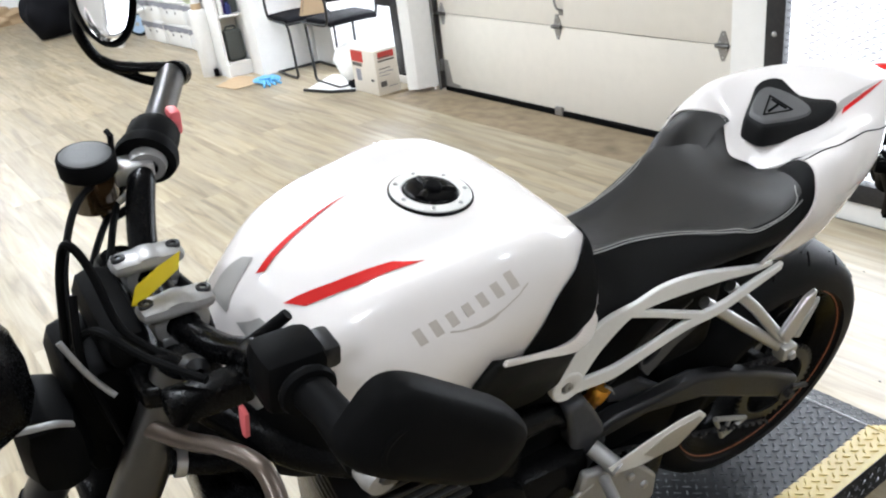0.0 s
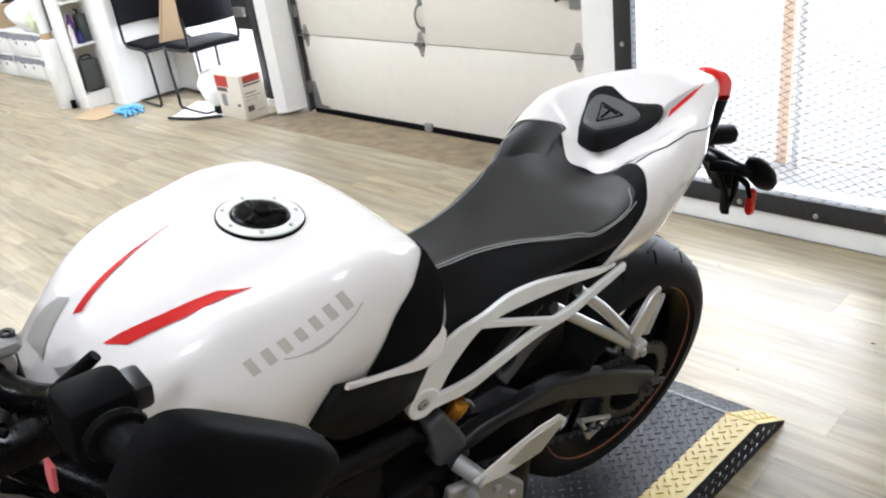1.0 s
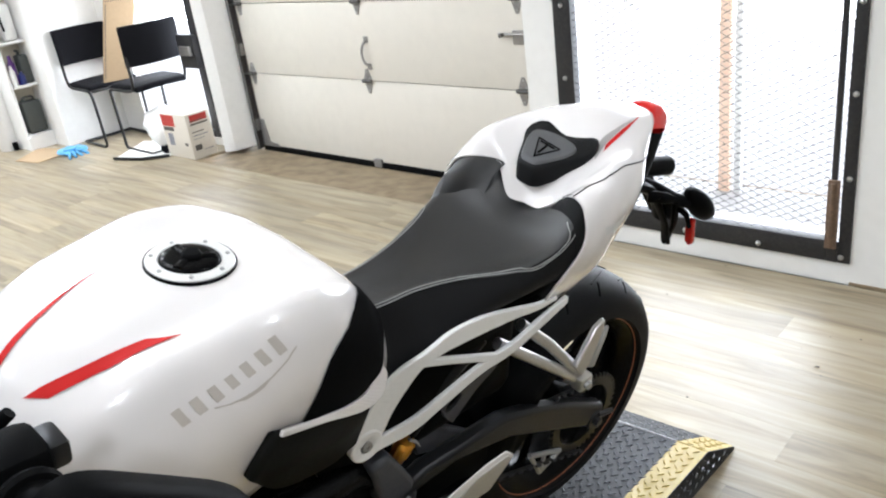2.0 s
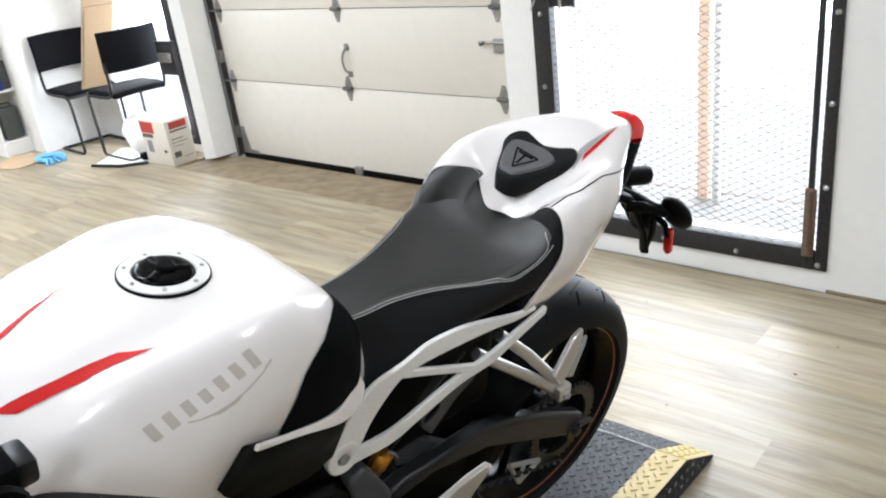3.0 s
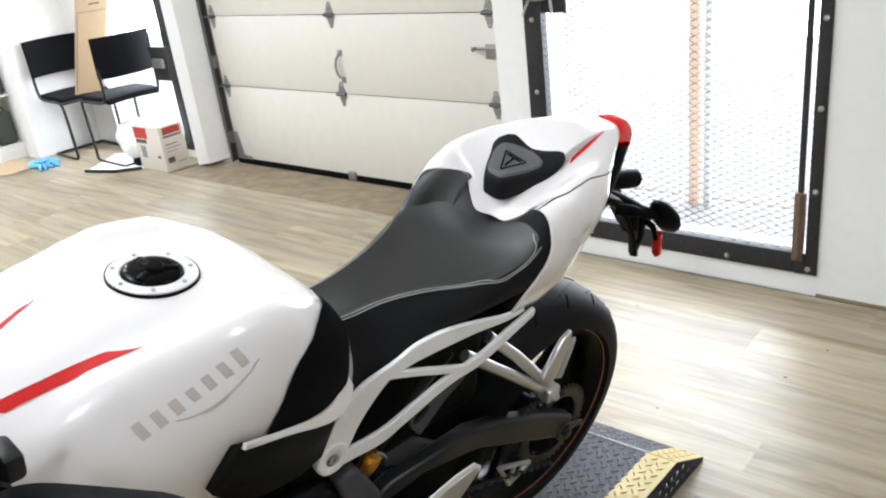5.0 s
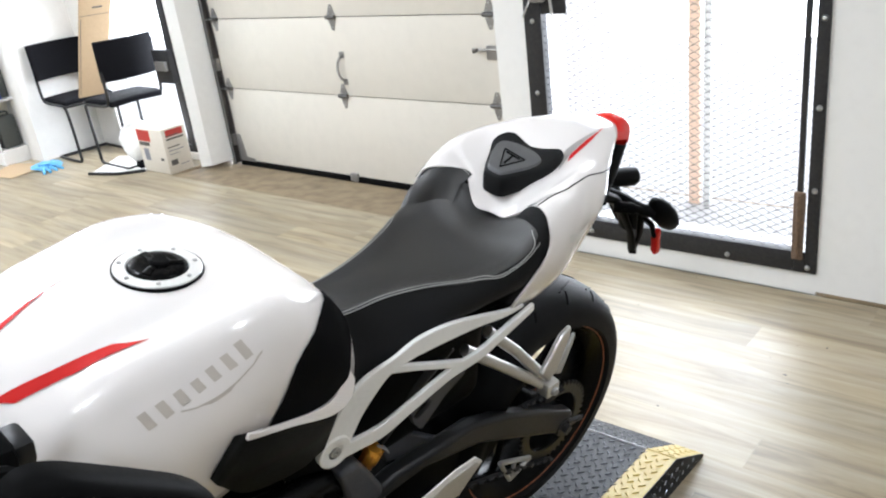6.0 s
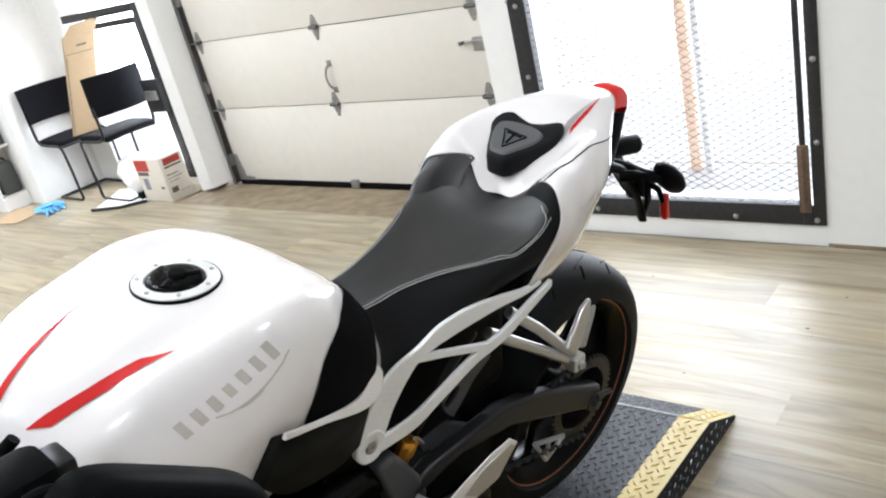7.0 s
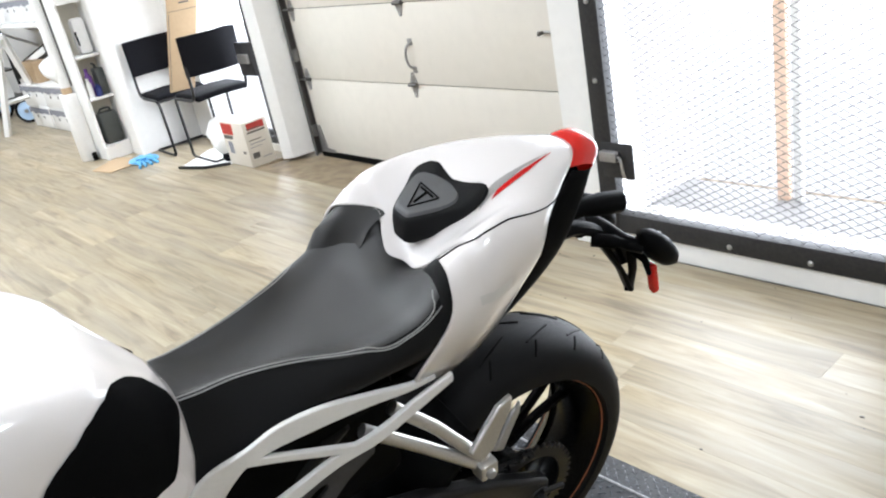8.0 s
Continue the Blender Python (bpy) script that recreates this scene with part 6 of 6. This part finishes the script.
# bins on the floor along the wall
def bin_thing(m):
    b = thing("storage_bin", "white storage bin with grey felt rim", "storage bin", m, group="white storage bins")
    bm = bmesh.new()
    add_box(bm, (-.36, -.22, 0), (.36, .22, .25), .02)
    part("body", bm, WHITE_PLASTIC, b)
    bm = bmesh.new()
    for k in range(24):
        x = -.36 + .72 * k / 24
        h = .03 + .025 * noise.noise(Vector((x * 9, 3.1, 0)))
        add_box(bm, (x, -.226, .215 - h), (x + .031, -.221, .245))
    part("rim", bm, GREY_FELT, b, "grey felt rim")
    part("lid", box((-.362, -.222, .25), (.362, .222, .266), .006), WHITE_PLASTIC, b)
    for x in (-.12, .12):
        part("grip_hole", lathe([(.0001, .002), (.018, .002), (.02, 0)], (x, -.221, .14), (0, -1, 0), 12), PRINT, b)
    return b


proto = bin_thing(pose(-7.72, 2.74, 0, 0, 0, 3) @ Matrix.Scale(.85, 4))
for k in range(1, 3):
    copy_thing(proto, pose(-7.72 - .645 * k, 2.74 - .02 * k, 0, 0, 0, 3 - k))
for k in range(3):
    copy_thing(proto, pose(-7.74 - .645 * k, 2.74 - .02 * k, .228, 0, 0, 2 + k))
for k in range(4):
    copy_thing(proto, pose(-7.72 - .66 * k, 2.80, 1.066, 0, 0, 2))
tagged(soften(part("wall_shelf", box((-10.9, 2.56, 1.02), (-7.45, 3.22, 1.064)), WHITE_PLASTIC), .006), "long white wall shelf carrying storage bins", "shelf")
for x in (-7.6, -9.2, -10.8):
    tagged(part("shelf_bracket", tube([(x, 3.24, .68), (x, 2.70, 1.02)], .017, 8), WHITE_PLASTIC), "white steel shelf bracket", "bracket", group="shelf brackets")
# padded bundle on top of the bins
bm = bmesh.new()
bmesh.ops.create_icosphere(bm, subdivisions=4, radius=.3)
for v in bm.verts:
    v.co += v.co.normalized() * noise.noise(v.co * 5) * .07
    v.co = Vector((v.co.x * 1.7, v.co.y * .75, v.co.z * .62)) + Vector((-9.15, 2.12, .70))
    v.co.z = max(v.co.z, .545)
settle(tagged(part("blanket_bundle", bm, WHITE_PLASTIC), "rumpled white cloth bundle lying on storage bins", "bundle"), (-9.15, 2.12, .545), (-8.3, 2.72, .455), .85)
settle(tagged(soften(part("parcel", box((-10.35, 1.95, .545), (-9.85, 2.30, .80)), CARD), .008), "brown cardboard parcel on storage bins", "parcel"), (-10.1, 2.12, .545), (-9.1, 2.72, .455), .85)
bm = bmesh.new()
bmesh.ops.create_icosphere(bm, subdivisions=4, radius=.2)
for v in bm.verts:
    v.co += v.co.normalized() * (noise.noise(v.co * 9) * .05 + noise.noise(v.co * 20) * .02)
    v.co = Vector((v.co.x * 1.0, v.co.y * .7, v.co.z * .8)) + Vector((-8.72, 2.02, .68))
    v.co.z = max(v.co.z, .545)
settle(tagged(part("film_bag", bm, GREEN_BAG), "crumpled pale green film bag on storage bins", "bag"), (-8.72, 2.02, .545), (-7.95, 2.64, .455), .85)
bd = thing("leaning_board", "dark board with white label leaning over the bins", "board", Matrix.Translation((-10.9, 2.0, .55)))
bm = bmesh.new()
add_slab(bm, [(-.5, -.05, .0), (-.5, -.05, .16), (.9, .25, .56), (.9, .25, .40)], (0, 1, 0), .03)
part("panel", bm, BLACK_TUBE, bd)
bm = bmesh.new()
add_slab(bm, [(-.1, .033, .17), (-.1, .033, .25), (.5, .162, .42), (.5, .162, .34)], (0, -1, 0), .004)
part("label", bm, WHITE_PLASTIC, bd, "white label")
settle(bd, (-10.9, 2.0, .55), (-9.3, 2.62, .46), .8)
# easel like stand
st = thing("trestle", "white wooden trestle standing on the floor", "trestle", Matrix.Translation((-10.9, 1.5, 0)))
for pts in ([(0, -.1, 0), (.25, .15, 1.2)], [(-.1, .5, 0), (.2, .2, 1.2)], [(-.7, -.05, 0), (-.5, .15, 1.2)]):
    part("leg", tube(pts, .045, 4), WHITE_PLASTIC, st)
part("rail", tube([(-.55, .16, 1.18), (.3, .16, 1.18)], .045, 4), WHITE_PLASTIC, st)
part("brace", tube([(.08, .0, .4), (-.02, .4, .4)], .03, 4), WHITE_PLASTIC, st)
settle(st, (-10.9, 1.5, 0), (-9.14, 2.25, 0), .83)
# small wheels of a child's bicycle beside the trestle
DISC = material("pale_blue_disc", (.45, .6, .8), .4, grain=.2)
for x, y in ((-9.62, 2.55), (-10.46, 2.50)):
    side = (.75, -.65, 0)
    w = tagged(part("bicycle_wheel", lathe([(.105, -.016), (.125, -.019), (.135, 0), (.125, .019), (.105, .016), (.105, -.016)], (x, y, .135), side, 36), TYRE), "small bicycle wheel with pale blue disc and black tyre", "wheel", group="bicycle wheels")
    part("disc", lathe([(.0001, .008), (.106, .004), (.106, -.004), (.0001, -.008)], (x, y, .135), side, 36), DISC, w)
    part("hub", lathe([(.0001, -.025), (.02, -.025), (.02, .025), (.0001, .025)], (x, y, .135), side, 16), STEEL, w)
# far clutter
bm = bmesh.new()
bmesh.ops.create_icosphere(bm, subdivisions=4, radius=.38)
for v in bm.verts:
    v.co += v.co.normalized() * noise.noise(v.co * 4) * .10
    v.co = Vector((v.co.x * 1.1, v.co.y, v.co.z * 1.1)) + Vector((-14.0, .86, .40))
    v.co.z = max(v.co.z, .003)
settle(tagged(part("duffel_bag", bm, CHAIR_BLACK), "large black bag standing on the floor", "bag"), (-14.0, .86, 0), (-11.0, 1.95, 0), .78)
for k, (x, y, r, mat, lab) in enumerate(((-17.3, .42, .27, CARD, "crumpled yellow-brown paper heap on the floor"), (-17.9, .62, .34, WHITE_PLASTIC, "heap of white cloth on the floor"), (-18.6, .45, .36, BOX_RED, "red cloth heap on the floor"))):
    bm = bmesh.new()
    bmesh.ops.create_icosphere(bm, subdivisions=4, radius=r)
    for v in bm.verts:
        v.co += v.co.normalized() * noise.noise(v.co * 6 + Vector((k * 7, 0, 0))) * .16
        v.co = Vector((v.co.x, v.co.y * 1.2, v.co.z * .75)) + Vector((x, y, r * .5))
        v.co.z = max(v.co.z, .003)
    settle(tagged(part("heap", bm, mat), lab, "heap"), (-17.9, .6, 0), (-13.6, 1.93, 0), .74)
rk = thing("rack", "dark metal rack holding papers", "rack", Matrix.Translation((-13.6, 1.75, 0)))
for x in (-.4, .4):
    for y in (-.2, .2):
        part("upright", tube([(x, y, 0), (x, y, 1.7)], .02, 6), BLACK_TUBE, rk)
for z in (.25, .65, 1.05, 1.45):
    part("tray", box((-.42, -.22, z), (.42, .22, z + .02)), BLACK_TUBE, rk)
for k in range(9):
    part("folder", box((-.38 + .08 * k, -.2, .27), (-.34 + .08 * k, .1, .52 + .03 * (k % 3))), WHITE_PLASTIC, rk)
settle(rk, (-13.6, 1.75, 0), (-10.7, 2.6, 0), .8)

# ---- floor planks ----
PLANK = bpy.data.materials.new("wood_look_plank")
PLANK.use_nodes = True
nt = PLANK.node_tree
bs = nt.nodes["Principled BSDF"]
N = nt.nodes.new
tc, oi, gm = N("ShaderNodeTexCoord"), N("ShaderNodeObjectInfo"), N("ShaderNodeNewGeometry")
add = N("ShaderNodeMath")
add.operation = "ADD"
fr = N("ShaderNodeMath")
fr.operation = "FRACT"
nt.links.new(oi.outputs["Random"], add.inputs[0])
nt.links.new(gm.outputs["Random Per Island"], add.inputs[1])
nt.links.new(add.outputs[0], fr.inputs[0])
off = N("ShaderNodeCombineXYZ")
mul = N("ShaderNodeMath")
mul.operation = "MULTIPLY"
mul.inputs[1].default_value = 37.0
nt.links.new(fr.outputs[0], mul.inputs[0])
nt.links.new(mul.outputs[0], off.inputs["X"])
nt.links.new(mul.outputs[0], off.inputs["Z"])
va = N("ShaderNodeVectorMath")
nt.links.new(gm.outputs["Position"], va.inputs[0])
nt.links.new(off.outputs[0], va.inputs[1])
mp = N("ShaderNodeMapping")
mp.inputs["Scale"].default_value = (1.7, 20.0, 1.0)
nt.links.new(va.outputs[0], mp.inputs["Vector"])
g1 = N("ShaderNodeTexNoise")
g1.inputs["Scale"].default_value, g1.inputs["Detail"].default_value, g1.inputs["Roughness"].default_value, g1.inputs["Distortion"].default_value = 1.0, 7, .62, .8
nt.links.new(mp.outputs[0], g1.inputs["Vector"])
ramp1 = N("ShaderNodeValToRGB")
ramp1.color_ramp.elements[0].position, ramp1.color_ramp.elements[0].color = .29, (.150, .114, .069, 1)
ramp1.color_ramp.elements[1].position, ramp1.color_ramp.elements[1].color = .72, (.44, .378, .268, 1)
e = ramp1.color_ramp.elements.new(.5)
e.color = (.325, .262, .165, 1)
nt.links.new(g1.outputs["Fac"], ramp1.inputs["Fac"])
mp2 = N("ShaderNodeMapping")
mp2.inputs["Scale"].default_value = (1.2, 9.0, 1.0)
nt.links.new(va.outputs[0], mp2.inputs["Vector"])
g2 = N("ShaderNodeTexNoise")
g2.inputs["Scale"].default_value, g2.inputs["Detail"].default_value = 1.0, 4
nt.links.new(mp2.outputs[0], g2.inputs["Vector"])
grey = N("ShaderNodeMix")
grey.data_type = "RGBA"
grey.inputs["B"].default_value = (.29, .262, .215, 1)
mr = N("ShaderNodeMapRange")
mr.inputs["From Min"].default_value, mr.inputs["From Max"].default_value, mr.inputs["To Max"].default_value = .34, .80, .6
nt.links.new(g2.outputs["Fac"], mr.inputs["Value"])
nt.links.new(mr.outputs[0], grey.inputs["Factor"])
nt.links.new(ramp1.outputs["Color"], grey.inputs["A"])
hsv = N("ShaderNodeHueSaturation")
mv = N("ShaderNodeMapRange")
mv.inputs["To Min"].default_value, mv.inputs["To Max"].default_value = .83, 1.10
nt.links.new(fr.outputs[0], mv.inputs["Value"])
nt.links.new(mv.outputs[0], hsv.inputs["Value"])
nt.links.new(grey.outputs["Result"], hsv.inputs["Color"])
nt.links.new(hsv.outputs["Color"], bs.inputs["Base Color"])
rg2 = N("ShaderNodeTexNoise")
rg2.inputs["Scale"].default_value, rg2.inputs["Detail"].default_value = 3.0, 5
nt.links.new(gm.outputs["Position"], rg2.inputs["Vector"])
mr2 = N("ShaderNodeMapRange")
mr2.inputs["To Min"].default_value, mr2.inputs["To Max"].default_value = .33, .46
nt.links.new(rg2.outputs["Fac"], mr2.inputs["Value"])
nt.links.new(mr2.outputs[0], bs.inputs["Roughness"])
bp = N("ShaderNodeBump")
bp.inputs["Strength"].default_value, bp.inputs["Distance"].default_value = .18, .0015
nt.links.new(g1.outputs["Fac"], bp.inputs["Height"])
nt.links.new(bp.outputs["Normal"], bs.inputs["Normal"])

PW, PL, GAP = .152, 1.22, .0002
floor = bpy.data.objects["floor"]


def plank_bm(bm, x0, x1, y0, y1):
    c = .0003
    lo = [bm.verts.new(p) for p in ((x0, y0, -.005), (x1, y0, -.005), (x1, y1, -.005), (x0, y1, -.005))]
    mid = [bm.verts.new(p) for p in ((x0, y0, -c), (x1, y0, -c), (x1, y1, -c), (x0, y1, -c))]
    top = [bm.verts.new(p) for p in ((x0 + c, y0 + c, 0), (x1 - c, y0 + c, 0), (x1 - c, y1 - c, 0), (x0 + c, y1 - c, 0))]
    bm.faces.new(top)
    for a, b in ((lo, mid), (mid, top)):
        for k in range(4):
            bm.faces.new((a[k], a[(k + 1) % 4], b[(k + 1) % 4], b[k]))


bm = bmesh.new()
plank_bm(bm, 0, PL - GAP, 0, PW - GAP)
plank_mesh = finish(bm, "plank", smooth=False)
plank_mesh.materials.append(PLANK)
rest = bmesh.new()
count = 0
rnd = random.Random(4)
y_end = 2.602 + 3 * PW
ny = int((y_end + 4.0) / PW) + 1
for j in range(ny):
    y1 = y_end - j * PW
    y0 = y1 - PW
    xo = -16.0 - rnd.random() * PL
    while xo < 3.5:
        x0, x1 = max(xo, -15.99), min(xo + PL, 3.49)
        near = -6.2 < xo < 0.7 and y0 > -.35
        cut = y1 > 2.61 and x1 > -4.722
        if x1 - x0 > .05:
            if near and not cut and count < 300 and x0 == xo and x1 == xo + PL:
                o = new("plank", plank_mesh)
                o.location = (x0, y0, 0)
                o.parent = floor
                count += 1
            elif cut:
                for a, b in ((x0, min(x1, -4.722)),):
                    if b - a > .02:
                        plank_bm(rest, a, b - GAP, y0, y1 - GAP)
            else:
                plank_bm(rest, x0, x1 - GAP, y0, y1 - GAP)
        xo += PL
tagged(part("plank_field", rest, PLANK, floor, smooth=False), kind="stuff")
# wall base line and small crumbs on the floor
structure("baseboard", box((-.546, WALL_Y - .006, 0.0), (3.5, WALL_Y, .012)), CONCRETE, "dirty edge strip along the wall foot", "trim")
for k in range(40):
    x, y = rnd.uniform(-2.4, .1), rnd.uniform(1.65, 2.58)
    bm = bmesh.new()
    bmesh.ops.create_icosphere(bm, subdivisions=1, radius=rnd.uniform(.0015, .004))
    bm.transform(Matrix.Translation((x, y, .002)) @ Matrix.Diagonal((1.3, .8, .6, 1)))
    tagged(part("crumb", bm, PRINT), "small dark crumb of dirt on the floor", "debris", group="floor crumbs")
